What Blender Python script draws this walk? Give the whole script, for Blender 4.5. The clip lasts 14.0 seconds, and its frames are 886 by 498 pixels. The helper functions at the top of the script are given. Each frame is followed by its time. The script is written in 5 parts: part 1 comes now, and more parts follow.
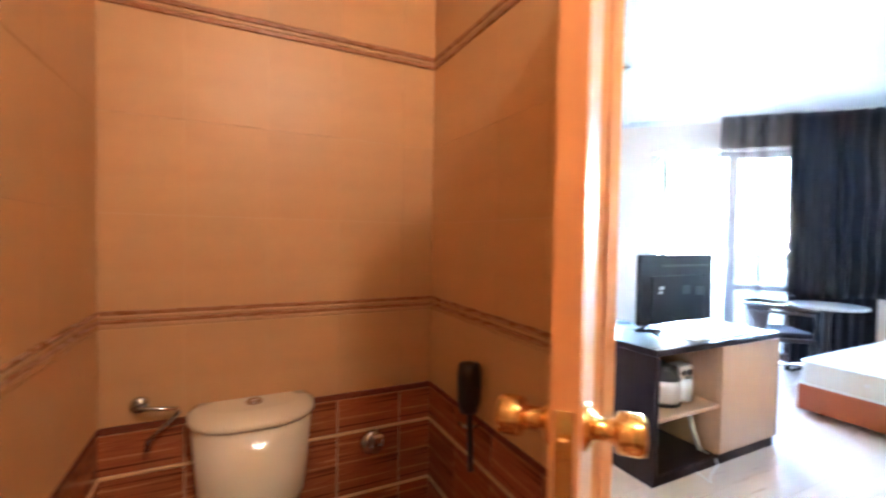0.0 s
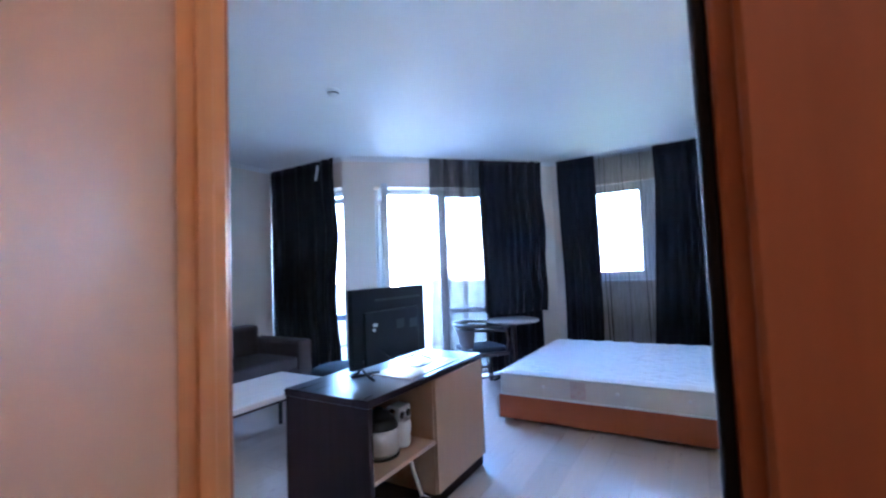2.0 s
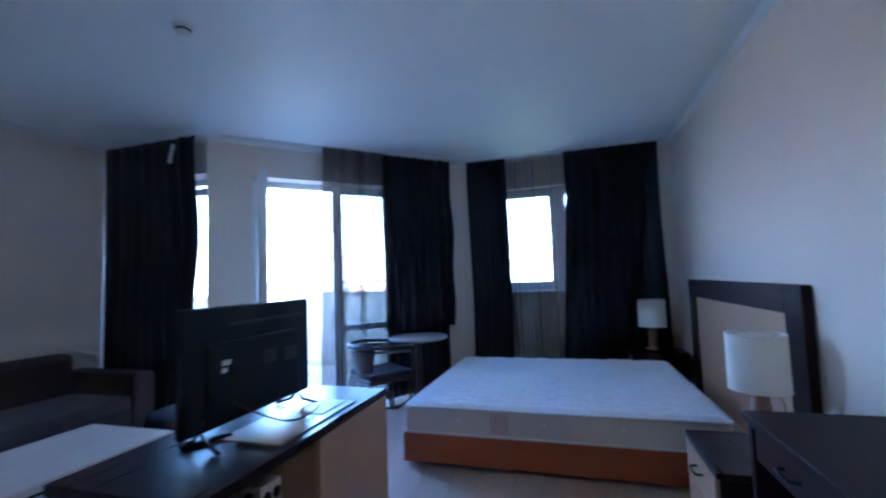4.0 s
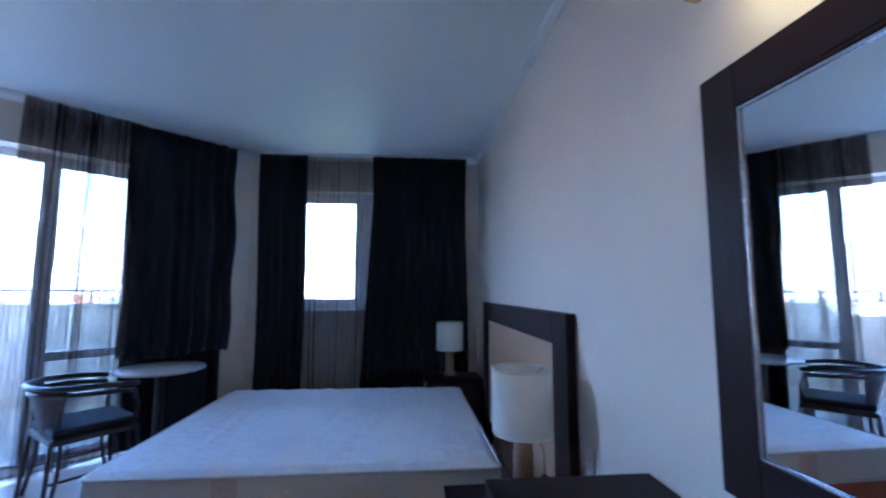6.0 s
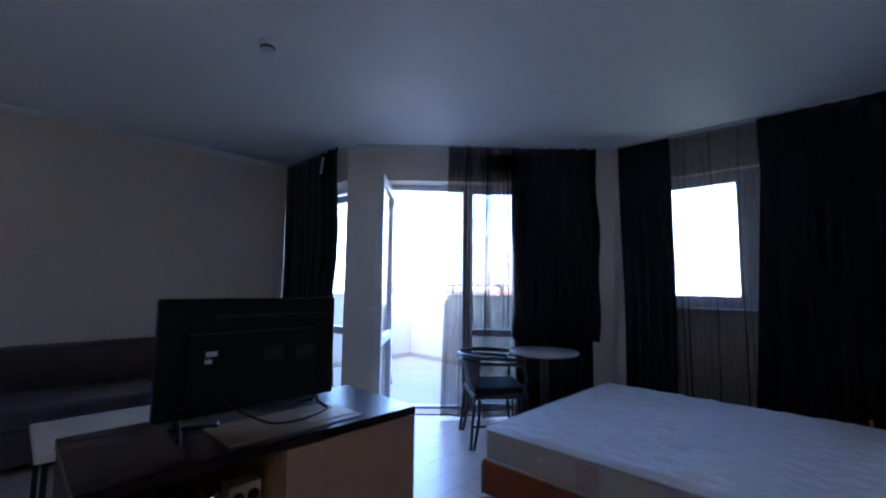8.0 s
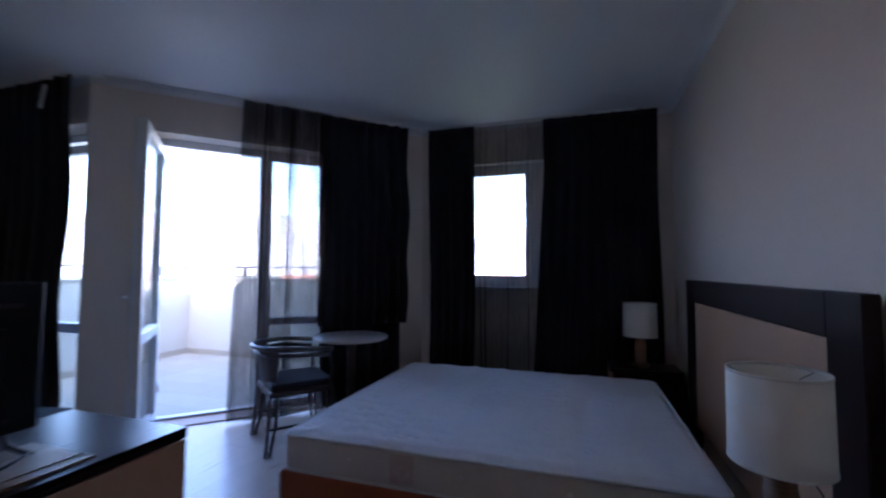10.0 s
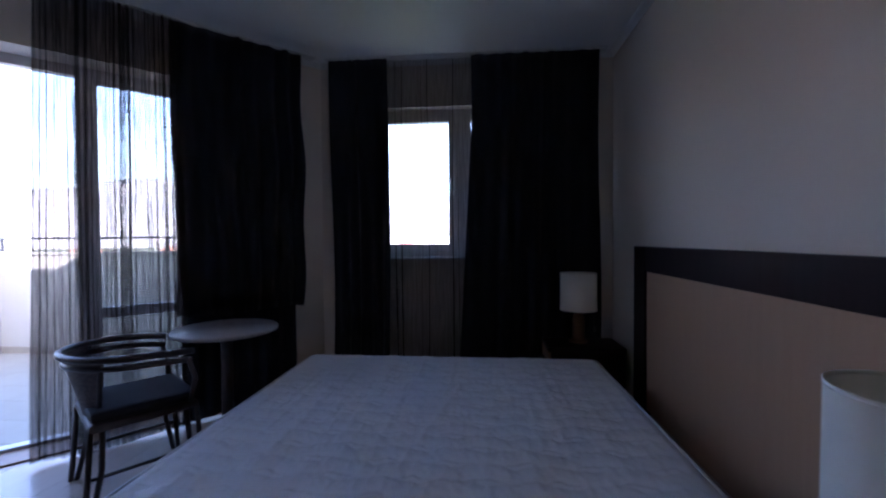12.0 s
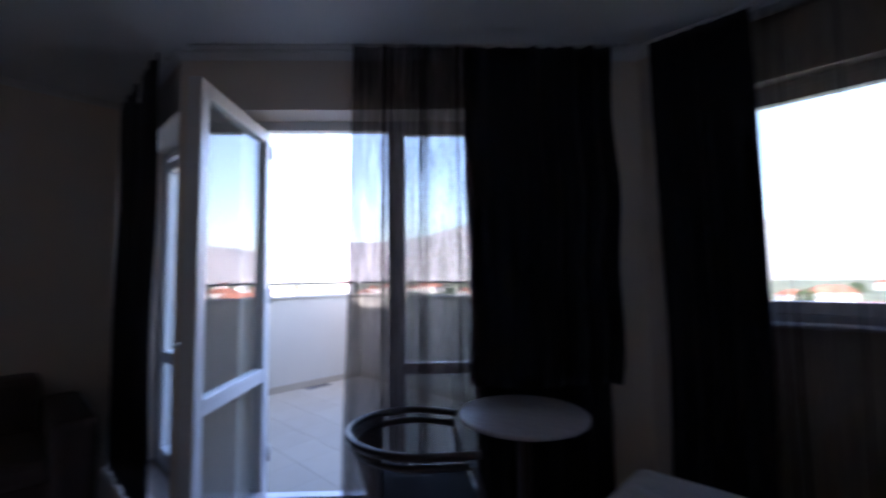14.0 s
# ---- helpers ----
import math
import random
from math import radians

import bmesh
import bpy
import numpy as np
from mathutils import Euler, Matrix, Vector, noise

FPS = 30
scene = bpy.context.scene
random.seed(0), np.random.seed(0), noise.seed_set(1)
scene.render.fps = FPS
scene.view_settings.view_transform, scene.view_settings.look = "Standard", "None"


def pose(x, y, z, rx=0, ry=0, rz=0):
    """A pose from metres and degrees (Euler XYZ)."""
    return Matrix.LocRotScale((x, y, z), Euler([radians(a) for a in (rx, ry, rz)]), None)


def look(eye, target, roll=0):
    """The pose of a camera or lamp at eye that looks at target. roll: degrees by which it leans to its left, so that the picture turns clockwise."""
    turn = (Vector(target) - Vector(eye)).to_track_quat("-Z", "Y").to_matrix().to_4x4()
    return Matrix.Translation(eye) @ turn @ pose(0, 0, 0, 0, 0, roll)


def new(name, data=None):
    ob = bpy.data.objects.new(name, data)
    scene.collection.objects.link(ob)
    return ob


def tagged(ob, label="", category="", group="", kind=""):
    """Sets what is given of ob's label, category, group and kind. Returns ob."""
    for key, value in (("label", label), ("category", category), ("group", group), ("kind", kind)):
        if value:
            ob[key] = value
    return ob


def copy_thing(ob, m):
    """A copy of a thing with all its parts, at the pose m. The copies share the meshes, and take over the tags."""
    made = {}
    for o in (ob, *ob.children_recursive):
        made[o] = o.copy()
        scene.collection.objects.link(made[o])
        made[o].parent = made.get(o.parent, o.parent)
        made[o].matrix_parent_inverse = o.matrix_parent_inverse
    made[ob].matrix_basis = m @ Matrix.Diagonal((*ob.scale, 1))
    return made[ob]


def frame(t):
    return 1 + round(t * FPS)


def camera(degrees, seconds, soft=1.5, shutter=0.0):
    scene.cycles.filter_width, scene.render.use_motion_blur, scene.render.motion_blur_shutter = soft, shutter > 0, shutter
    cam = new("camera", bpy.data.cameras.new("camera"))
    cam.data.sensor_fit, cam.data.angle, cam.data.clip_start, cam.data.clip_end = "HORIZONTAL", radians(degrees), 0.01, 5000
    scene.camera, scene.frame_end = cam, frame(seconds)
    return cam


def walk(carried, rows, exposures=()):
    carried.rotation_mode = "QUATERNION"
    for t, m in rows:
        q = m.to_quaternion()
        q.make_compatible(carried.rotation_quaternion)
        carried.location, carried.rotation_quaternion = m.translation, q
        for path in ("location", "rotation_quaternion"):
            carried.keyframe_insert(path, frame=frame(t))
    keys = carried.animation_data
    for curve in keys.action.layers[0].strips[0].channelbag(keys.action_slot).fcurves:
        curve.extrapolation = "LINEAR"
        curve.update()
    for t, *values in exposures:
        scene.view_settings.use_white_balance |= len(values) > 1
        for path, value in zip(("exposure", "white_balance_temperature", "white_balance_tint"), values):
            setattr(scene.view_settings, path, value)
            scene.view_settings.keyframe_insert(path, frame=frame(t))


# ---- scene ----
cam = camera(92.7, 14.0, 2.2, 0.5)
PATH = [
    (0, (0.772, 0.286, 1.298), (-1.022, 1.168, 1.244), 1.0),
    (0.5, (0.797, 0.434, 1.269), (-0.812, 1.622, 1.272), 1.5),
    (1, (0.788, 0.554, 1.266), (-0.616, 1.976, 1.188), 2.0),
    (1.5, (0.697, 0.667, 1.292), (-0.563, 2.219, 1.333), -0.8),
    (2, (0.605, 0.783, 1.297), (-0.413, 2.501, 1.403), -2.3),
    (2.2, (0.572, 0.823, 1.314), (-0.397, 2.573, 1.374), -2.0),
    (4.3, (0.253, 1.475, 1.284), (-0.092, 3.44, 1.421), -2.7),
    (4.5, (0.299, 1.547, 1.281), (0.201, 3.543, 1.36), -3.1),
    (5, (0.437, 1.729, 1.279), (0.624, 3.715, 1.416), -2.0),
    (5.5, (0.537, 1.866, 1.275), (0.898, 3.831, 1.366), -0.6),
    (6, (0.624, 1.989, 1.294), (0.789, 3.972, 1.491), 0.1),
    (6.5, (0.67, 2.078, 1.289), (0.45, 4.057, 1.483), -0.2),
    (7, (0.721, 2.099, 1.276), (-0.264, 3.835, 1.41), 1.4),
    (7.2, (0.78, 2.058, 1.287), (-0.452, 3.629, 1.404), 0.7),
    (9.3, (0.673, 2.167, 1.247), (-0.764, 3.545, 1.438), 0.7),
    (9.5, (0.569, 2.088, 1.3), (-0.574, 3.721, 1.462), 0.2),
    (10, (0.562, 2.315, 1.253), (-0.049, 4.217, 1.356), 0.3),
    (10.5, (0.435, 2.476, 1.285), (0.069, 4.439, 1.4), -1.4),
    (11, (0.356, 2.632, 1.263), (0.087, 4.614, 1.259), -0.5),
    (11.5, (0.281, 2.811, 1.264), (0.08, 4.801, 1.284), -0.7),
    (12, (0.319, 2.995, 1.248), (0.144, 4.987, 1.202), -0.4),
    (12.5, (0.2, 3.229, 1.27), (-0.089, 5.205, 1.383), 0.2),
    (13, (0.121, 3.436, 1.257), (-0.404, 5.364, 1.354), 1.7),
    (13.5, (-0.020, 3.647, 1.321), (-0.880, 5.446, 1.480), 1.3),
    (14, (-0.131, 3.776, 1.348), (-1.507, 5.222, 1.481), -0.7),
]
EXPOSURES = [(0.0, 8.2, 5400, 14), (0.5, 7.45, 5000, 14), (1.0, 7.0, 4750, 18), (1.5, 6.52, 4640, 20), (2.0, 6.4, 4600, 20), (4.5, 5.08, 4400, 18), (5.5, 5.15, 4470, 20), (6.5, 5.2, 4600, 20),
             (7.0, 4.85, 4700, 22), (9.5, 3.92, 5150, 30), (10.5, 3.68, 5200, 31), (11.0, 3.5, 5250, 32), (12.0, 3.65, 5400, 32), (13.0, 3.75, 5500, 32), (13.5, 3.65, 5600, 32), (14.0, 3.0, 5700, 30)]
walk(cam, [(t, look(e, g, r)) for t, e, g, r in PATH], EXPOSURES)

# ---------------------------------------------------------------- light
world = bpy.data.worlds.new("sky")
scene.world = world
world.use_nodes = True
_sky = world.node_tree.nodes.new("ShaderNodeTexSky")
_sky.sky_type, _sky.sun_disc = "NISHITA", False
_sky.sun_elevation, _sky.sun_rotation = radians(34), radians(152)
_sky.air_density, _sky.dust_density = 1.2, 1.5
world.node_tree.links.new(_sky.outputs[0], world.node_tree.nodes["Background"].inputs[0])
world.node_tree.nodes["Background"].inputs[1].default_value = 0.15

sun = new("sun", bpy.data.lights.new("sun", "SUN"))
sun.data.energy, sun.data.angle, sun.data.color = 3.6, radians(0.6), (1.0, 0.95, 0.88)
sun.matrix_world = look((7, -13, 10), (0, 0, 0))


def lamp(name, kind, at, energy, color, size=0.1):
    ob = new(name, bpy.data.lights.new(name, kind))
    ob.data.energy, ob.data.color = energy, color
    if kind == "AREA":
        ob.data.size = size
    else:
        ob.data.shadow_soft_size = size
    ob.matrix_world = at
    return ob


# warm bulbs: the wall lamp over the mirror, the bathroom wall lamp
lamp("mirror_bulb", "POINT", pose(1.225, 2.62, 1.94), 0.024, (1.0, 0.78, 0.35), 0.03)
lamp("bathroom_bulb", "POINT", pose(1.20, 0.55, 2.52), 0.165, (1.0, 0.78, 0.52), 0.05)


# ---------------------------------------------------------------- materials
def material(name, color, rough=0.5, metal=0.0, color2=None, scale=6.0, stretch=(1, 1, 1), bump=0.0, bump_scale=60.0,
             mix=0.5, spread=0.25, sheen=0.0, coat=0.0, per_object=0.0, spec=0.5, vary=0.07):
    """A surface with two scales of variation: blotches between two colours, and fine grain as relief."""
    m = bpy.data.materials.new(name)
    m.use_nodes = True
    nt = m.node_tree
    N, L = nt.nodes, nt.links
    p = N["Principled BSDF"]
    tc, mp = N.new("ShaderNodeTexCoord"), N.new("ShaderNodeMapping")
    L.new(tc.outputs["Object"], mp.inputs[0])
    mp.inputs["Scale"].default_value = stretch
    n1 = N.new("ShaderNodeTexNoise")
    n1.inputs["Scale"].default_value, n1.inputs["Detail"].default_value = scale, 6
    L.new(mp.outputs[0], n1.inputs["Vector"])
    r = N.new("ShaderNodeValToRGB")
    c2 = color2 or tuple(c * 0.82 for c in color)
    r.color_ramp.elements[0].position, r.color_ramp.elements[1].position = mix - spread, mix + spread
    r.color_ramp.elements[0].color, r.color_ramp.elements[1].color = (*c2, 1), (*color, 1)
    L.new(n1.outputs["Fac"], r.inputs[0])
    out = r.outputs[0]
    if per_object:
        oi, hv = N.new("ShaderNodeObjectInfo"), N.new("ShaderNodeHueSaturation")
        mr = N.new("ShaderNodeMapRange")
        mr.inputs["To Min"].default_value, mr.inputs["To Max"].default_value = 1 - per_object, 1 + per_object
        L.new(oi.outputs["Random"], mr.inputs["Value"])
        L.new(mr.outputs[0], hv.inputs["Value"])
        L.new(out, hv.inputs["Color"])
        out = hv.outputs[0]
    L.new(out, p.inputs["Base Color"])
    p.inputs["Roughness"].default_value, p.inputs["Metallic"].default_value = rough, metal
    p.inputs["Specular IOR Level"].default_value = spec
    p.inputs["Sheen Weight"].default_value, p.inputs["Coat Weight"].default_value = sheen, coat
    rr = N.new("ShaderNodeMapRange")
    rr.inputs["To Min"].default_value, rr.inputs["To Max"].default_value = max(0.02, rough - vary), min(1, rough + vary)
    L.new(n1.outputs["Fac"], rr.inputs["Value"])
    L.new(rr.outputs[0], p.inputs["Roughness"])
    if bump:
        n2, b = N.new("ShaderNodeTexNoise"), N.new("ShaderNodeBump")
        n2.inputs["Scale"].default_value, n2.inputs["Detail"].default_value = bump_scale, 3
        L.new(mp.outputs[0], n2.inputs["Vector"])
        b.inputs["Strength"].default_value, b.inputs["Distance"].default_value = bump, 0.004
        L.new(n2.outputs["Fac"], b.inputs["Height"])
        L.new(b.outputs[0], p.inputs["Normal"])
    return m


def sheer(name, color, through_share, scale=90.0):
    """Thin woven voile: a share of the light passes straight through, more where the weave is open."""
    m = bpy.data.materials.new(name)
    m.use_nodes = True
    nt = m.node_tree
    N, L = nt.nodes, nt.links
    p, o = N["Principled BSDF"], N["Material Output"]
    p.inputs["Base Color"].default_value, p.inputs["Roughness"].default_value = (*color, 1), 0.85
    tr, mx, tl, ad = N.new("ShaderNodeBsdfTransparent"), N.new("ShaderNodeMixShader"), N.new("ShaderNodeBsdfTranslucent"), N.new("ShaderNodeMixShader")
    tl.inputs[0].default_value = (*color, 1)
    tc, mp, n = N.new("ShaderNodeTexCoord"), N.new("ShaderNodeMapping"), N.new("ShaderNodeTexNoise")
    mp.inputs["Scale"].default_value = (1.0, 1.0, 0.25)
    n.inputs["Scale"].default_value, n.inputs["Detail"].default_value = scale, 4
    L.new(tc.outputs["Object"], mp.inputs[0])
    L.new(mp.outputs[0], n.inputs["Vector"])
    r = N.new("ShaderNodeMapRange")
    r.inputs["From Min"].default_value, r.inputs["From Max"].default_value = 0.3, 0.7
    r.inputs["To Min"].default_value, r.inputs["To Max"].default_value = through_share - 0.22, through_share + 0.20
    n2, mp2, mean = N.new("ShaderNodeTexNoise"), N.new("ShaderNodeMapping"), N.new("ShaderNodeMix")
    mp2.inputs["Scale"].default_value = (1.0, 1.0, 0.05)
    n2.inputs["Scale"].default_value, n2.inputs["Detail"].default_value = 85.0, 3
    L.new(tc.outputs["Object"], mp2.inputs[0])
    L.new(mp2.outputs[0], n2.inputs["Vector"])
    mean.inputs[0].default_value = 0.6
    L.new(n.outputs["Fac"], mean.inputs[2])
    L.new(n2.outputs["Fac"], mean.inputs[3])
    L.new(mean.outputs[0], r.inputs["Value"])
    L.new(p.outputs[0], ad.inputs[1])
    L.new(tl.outputs[0], ad.inputs[2])
    ad.inputs[0].default_value = 0.35
    L.new(r.outputs[0], mx.inputs[0])
    L.new(ad.outputs[0], mx.inputs[1])
    L.new(tr.outputs[0], mx.inputs[2])
    L.new(mx.outputs[0], o.inputs[0])
    return m


def glass_material():
    m = bpy.data.materials.new("window_glass")
    m.use_nodes = True
    nt = m.node_tree
    N, L = nt.nodes, nt.links
    g, tr, mx, fr = N.new("ShaderNodeBsdfGlossy"), N.new("ShaderNodeBsdfTransparent"), N.new("ShaderNodeMixShader"), N.new("ShaderNodeLayerWeight")
    g.inputs["Roughness"].default_value = 0.01
    tr.inputs[0].default_value = (0.93, 0.96, 0.95, 1)
    fr.inputs["Blend"].default_value = 0.16
    pw = N.new("ShaderNodeMath")
    pw.operation = "MULTIPLY_ADD"
    pw.inputs[1].default_value, pw.inputs[2].default_value = 0.45, 0.02
    L.new(fr.outputs["Facing"], pw.inputs[0])
    L.new(pw.outputs[0], mx.inputs[0])
    L.new(tr.outputs[0], mx.inputs[1])
    L.new(g.outputs[0], mx.inputs[2])
    L.new(mx.outputs[0], N["Material Output"].inputs[0])
    return m


def glow(name, color, strength):
    m = bpy.data.materials.new(name)
    m.use_nodes = True
    p = m.node_tree.nodes["Principled BSDF"]
    p.inputs["Base Color"].default_value = (0.9, 0.85, 0.7, 1)
    p.inputs["Emission Color"].default_value, p.inputs["Emission Strength"].default_value = (*color, 1), strength
    return m


def striped_tile():
    """Printed wall tile: thin uneven horizontal streaks from cream orange to near-black red brown."""
    m = material("striped_tile", (0.36, 0.13, 0.055), 0.20, 0, (0.17, 0.05, 0.025), 4.0, (0.35, 0.35, 15.0), 0.03, 200, 0.5, 0.16, coat=0.3, per_object=0.10)
    ramp = next(n for n in m.node_tree.nodes if n.type == "VALTORGB").color_ramp
    for pos, col in ((0.42, (0.26, 0.075, 0.03)), (0.49, (0.38, 0.13, 0.05)), (0.55, (0.30, 0.085, 0.035)), (0.60, (0.58, 0.27, 0.11))):
        ramp.elements.new(pos).color = (*col, 1)
    ramp.elements[0].color, ramp.elements[0].position = (0.10, 0.028, 0.016, 1), 0.36
    ramp.elements[-1].color, ramp.elements[-1].position = (0.34, 0.11, 0.045, 1), 0.66
    return m


M_wall = material("wall_paint", (0.80, 0.70, 0.60), 0.75, 0, (0.755, 0.655, 0.56), 1.3, (1, 1, 1), 0.12, 160, spread=0.35)
M_ceil = material("ceiling_paint", (0.88, 0.88, 0.87), 0.58, 0, (0.85, 0.85, 0.845), 0.9, (1, 1, 1), 0.05, 120, spread=0.35)
M_cornice = material("cornice_plaster", (0.85, 0.84, 0.82), 0.55, 0, (0.78, 0.77, 0.75), 3, spread=0.3)
M_floor = material("laminate", (0.60, 0.48, 0.395), 0.30, 0, (0.54, 0.425, 0.345), 5.0, (7, 0.7, 1), 0.05, 90, spread=0.35, per_object=0.03)
M_joint = material("floor_joint", (0.28, 0.22, 0.18), 0.8)
M_wenge = material("wenge_veneer", (0.030, 0.016, 0.016), 0.40, 0, (0.019, 0.010, 0.010), 5, (9, 9, 0.45), 0.03, 90, spread=0.25, spec=0.12, vary=0.02)
M_wenge_top = material("wenge_top", (0.026, 0.014, 0.015), 0.28, 0, (0.019, 0.010, 0.011), 5, (9, 0.45, 9), 0.0, 90, spread=0.3, spec=0.2, vary=0.02)
M_desk = material("wenge_desk_top", (0.027, 0.015, 0.014), 0.45, 0, (0.020, 0.011, 0.010), 5, (9, 0.45, 9), 0.0, 90, spread=0.3, spec=0.1, vary=0.02)
M_beech = material("light_wood_veneer", (0.55, 0.335, 0.205), 0.42, 0, (0.49, 0.29, 0.17), 6, (5, 5, 0.5), 0.03, 80, spread=0.4)
M_door = material("door_veneer", (0.60, 0.30, 0.155), 0.55, 0, (0.57, 0.28, 0.14), 5, (10, 10, 0.5), 0.03, 70, spread=0.45)
M_frame = material("door_frame_wood", (0.37, 0.135, 0.052), 0.5, 0, (0.32, 0.11, 0.042), 5, (10, 10, 0.4), 0.06, 80, spread=0.25, spec=0.35)
M_edge = material("door_edge_wood", (0.62, 0.28, 0.09), 0.4, 0, (0.53, 0.22, 0.07), 5, (10, 10, 0.4), 0.06, 80)
M_seal = material("rubber_seal", (0.012, 0.012, 0.013), 0.75, spec=0.15)
M_curtain = material("dark_curtain", (0.011, 0.011, 0.018), 0.9, 0, (0.006, 0.006, 0.011), 9, (4, 4, 0.6), 0.25, 420, sheen=0.06)
M_sheer = sheer("brown_voile", (0.075, 0.054, 0.045), 0.50, 420.0)
M_sheer_light = sheer("thin_voile", (0.045, 0.028, 0.020), 0.57, 420.0)
M_mattress = material("mattress_ticking", (0.87, 0.86, 0.87), 0.8, 0, (0.82, 0.81, 0.83), 7, (1, 1, 1), 0.35, 150, spread=0.3)
M_matside = material("mattress_border", (0.74, 0.69, 0.63), 0.8, 0, (0.67, 0.62, 0.56), 6, (1, 1, 1), 0.3, 260)
M_piping = material("mattress_piping", (0.80, 0.79, 0.79), 0.6)
M_patch = material("mattress_patch", (0.60, 0.44, 0.41), 0.75, 0, (0.64, 0.56, 0.52), 30, spread=0.2)
M_base = material("orange_bed_fabric", (0.45, 0.115, 0.038), 0.7, 0, (0.39, 0.095, 0.03), 5, (1, 1, 1), 0.3, 320)
M_shade = material("lampshade_fabric", (0.88, 0.85, 0.79), 0.8, 0, (0.84, 0.81, 0.75), 12, (1, 1, 1), 0.25, 300)
M_lampwood = material("turned_lamp_wood", (0.34, 0.19, 0.10), 0.4, 0, (0.17, 0.085, 0.045), 14, (0.6, 0.6, 12), 0.2, 60)
M_metal = material("brushed_steel", (0.62, 0.62, 0.63), 0.25, 1.0, (0.5, 0.5, 0.52), 30)
M_kettle = material("satin_steel", (0.78, 0.75, 0.70), 0.42, 0.85, (0.70, 0.67, 0.62), 20)
M_dark_metal = material("dark_metal", (0.05, 0.05, 0.055), 0.4, 0.8)
M_brass = material("polished_brass", (0.80, 0.55, 0.20), 0.16, 1.0, (0.70, 0.46, 0.15), 25)
M_tv = material("tv_plastic", (0.010, 0.011, 0.013), 0.45, 0, (0.007, 0.008, 0.010), 12, (1, 1, 1), 0.12, 300, spec=0.2)
M_screen = material("tv_screen", (0.006, 0.006, 0.007), 0.08)
M_white_plastic = material("white_plastic", (0.78, 0.78, 0.76), 0.35, 0, (0.70, 0.70, 0.68), 5)
M_pvc = material("white_pvc", (0.80, 0.80, 0.80), 0.32, 0, (0.74, 0.74, 0.75), 4)
M_paper = material("paper_sheet", (0.31, 0.225, 0.155), 0.34, 0, (0.25, 0.18, 0.12), 5, spec=0.7)
M_leaflet = material("leaflet_paper", (0.50, 0.42, 0.36), 0.4, 0, (0.42, 0.33, 0.27), 20)
M_tabletop = material("pale_wood_top", (0.72, 0.60, 0.50), 0.5, 0, (0.62, 0.50, 0.41), 5, (6, 0.6, 1))
M_black = material("black_plastic", (0.012, 0.012, 0.013), 0.35)
M_rattan = material("dark_rattan", (0.060, 0.040, 0.034), 0.34, 0, (0.028, 0.018, 0.016), 40, (1, 1, 1), 0.5, 180)
M_weave = material("woven_back", (0.14, 0.095, 0.075), 0.6, 0, (0.05, 0.033, 0.028), 55, (1, 1, 3), 0.8, 130, spread=0.12)
M_cushion = material("dark_cushion", (0.020, 0.020, 0.026), 0.8, 0, (0.012, 0.012, 0.017), 8, (1, 1, 1), 0.35, 300)
M_stone = material("table_stone", (0.62, 0.56, 0.53), 0.22, 0, (0.50, 0.44, 0.42), 16, (1, 4, 1), 0.03, 120)
M_sofa = material("brown_upholstery", (0.085, 0.060, 0.055), 0.85, 0, (0.058, 0.040, 0.037), 5, (1, 1, 1), 0.4, 260, sheen=0.1)
M_purple = material("purple_upholstery", (0.20, 0.115, 0.33), 0.8, 0, (0.15, 0.085, 0.26), 6, (1, 1, 1), 0.4, 260)
M_tile = material("ochre_wall_tile", (0.60, 0.37, 0.17), 0.42, 0, (0.53, 0.315, 0.14), 3.2, (1, 1, 3.0), 0.03, 40, spread=0.3, per_object=0.025)
M_tile_light = material("tile_border_cream", (0.54, 0.33, 0.17), 0.25, 0, (0.52, 0.34, 0.19), 9, (1, 1, 6))
M_tile_dark = striped_tile()
M_border = material("tile_border_brown", (0.40, 0.19, 0.085), 0.28, 0, (0.28, 0.115, 0.05), 9, (2, 2, 14))
M_strip = material("tile_strip_cream", (0.78, 0.52, 0.28), 0.25, 0, (0.70, 0.44, 0.22), 9, (1, 1, 6))
M_border_dark = material("tile_border_dark", (0.24, 0.075, 0.035), 0.24, 0, (0.13, 0.035, 0.02), 9, (2, 2, 30))
M_grout = material("tile_grout", (0.66, 0.46, 0.27), 0.85)
M_ceramic = material("sanitary_ceramic", (0.74, 0.69, 0.56), 0.10, 0, (0.71, 0.66, 0.53), 3, coat=0.5)
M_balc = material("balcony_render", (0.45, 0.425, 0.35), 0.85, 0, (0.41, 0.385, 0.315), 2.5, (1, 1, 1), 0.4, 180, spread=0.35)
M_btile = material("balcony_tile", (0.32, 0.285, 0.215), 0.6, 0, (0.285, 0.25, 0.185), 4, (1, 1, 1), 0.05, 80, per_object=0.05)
M_glass = glass_material()
M_mirror = material("mirror_silver", (0.88, 0.90, 0.90), 0.015, 1.0, (0.88, 0.90, 0.90))
for _n in M_mirror.node_tree.nodes:
    if _n.type == "MAP_RANGE":
        _n.inputs["To Min"].default_value, _n.inputs["To Max"].default_value = 0.005, 0.012
M_bulb = glow("lit_bulb_glass", (1.0, 0.78, 0.24), 0.25)
M_bathbulb = glow("lit_bathroom_globe", (1.0, 0.75, 0.5), 0.12)
M_ground = material("far_ground", (0.20, 0.19, 0.11), 0.9, 0, (0.10, 0.12, 0.06), 0.012, (1, 1, 1), spread=0.15)
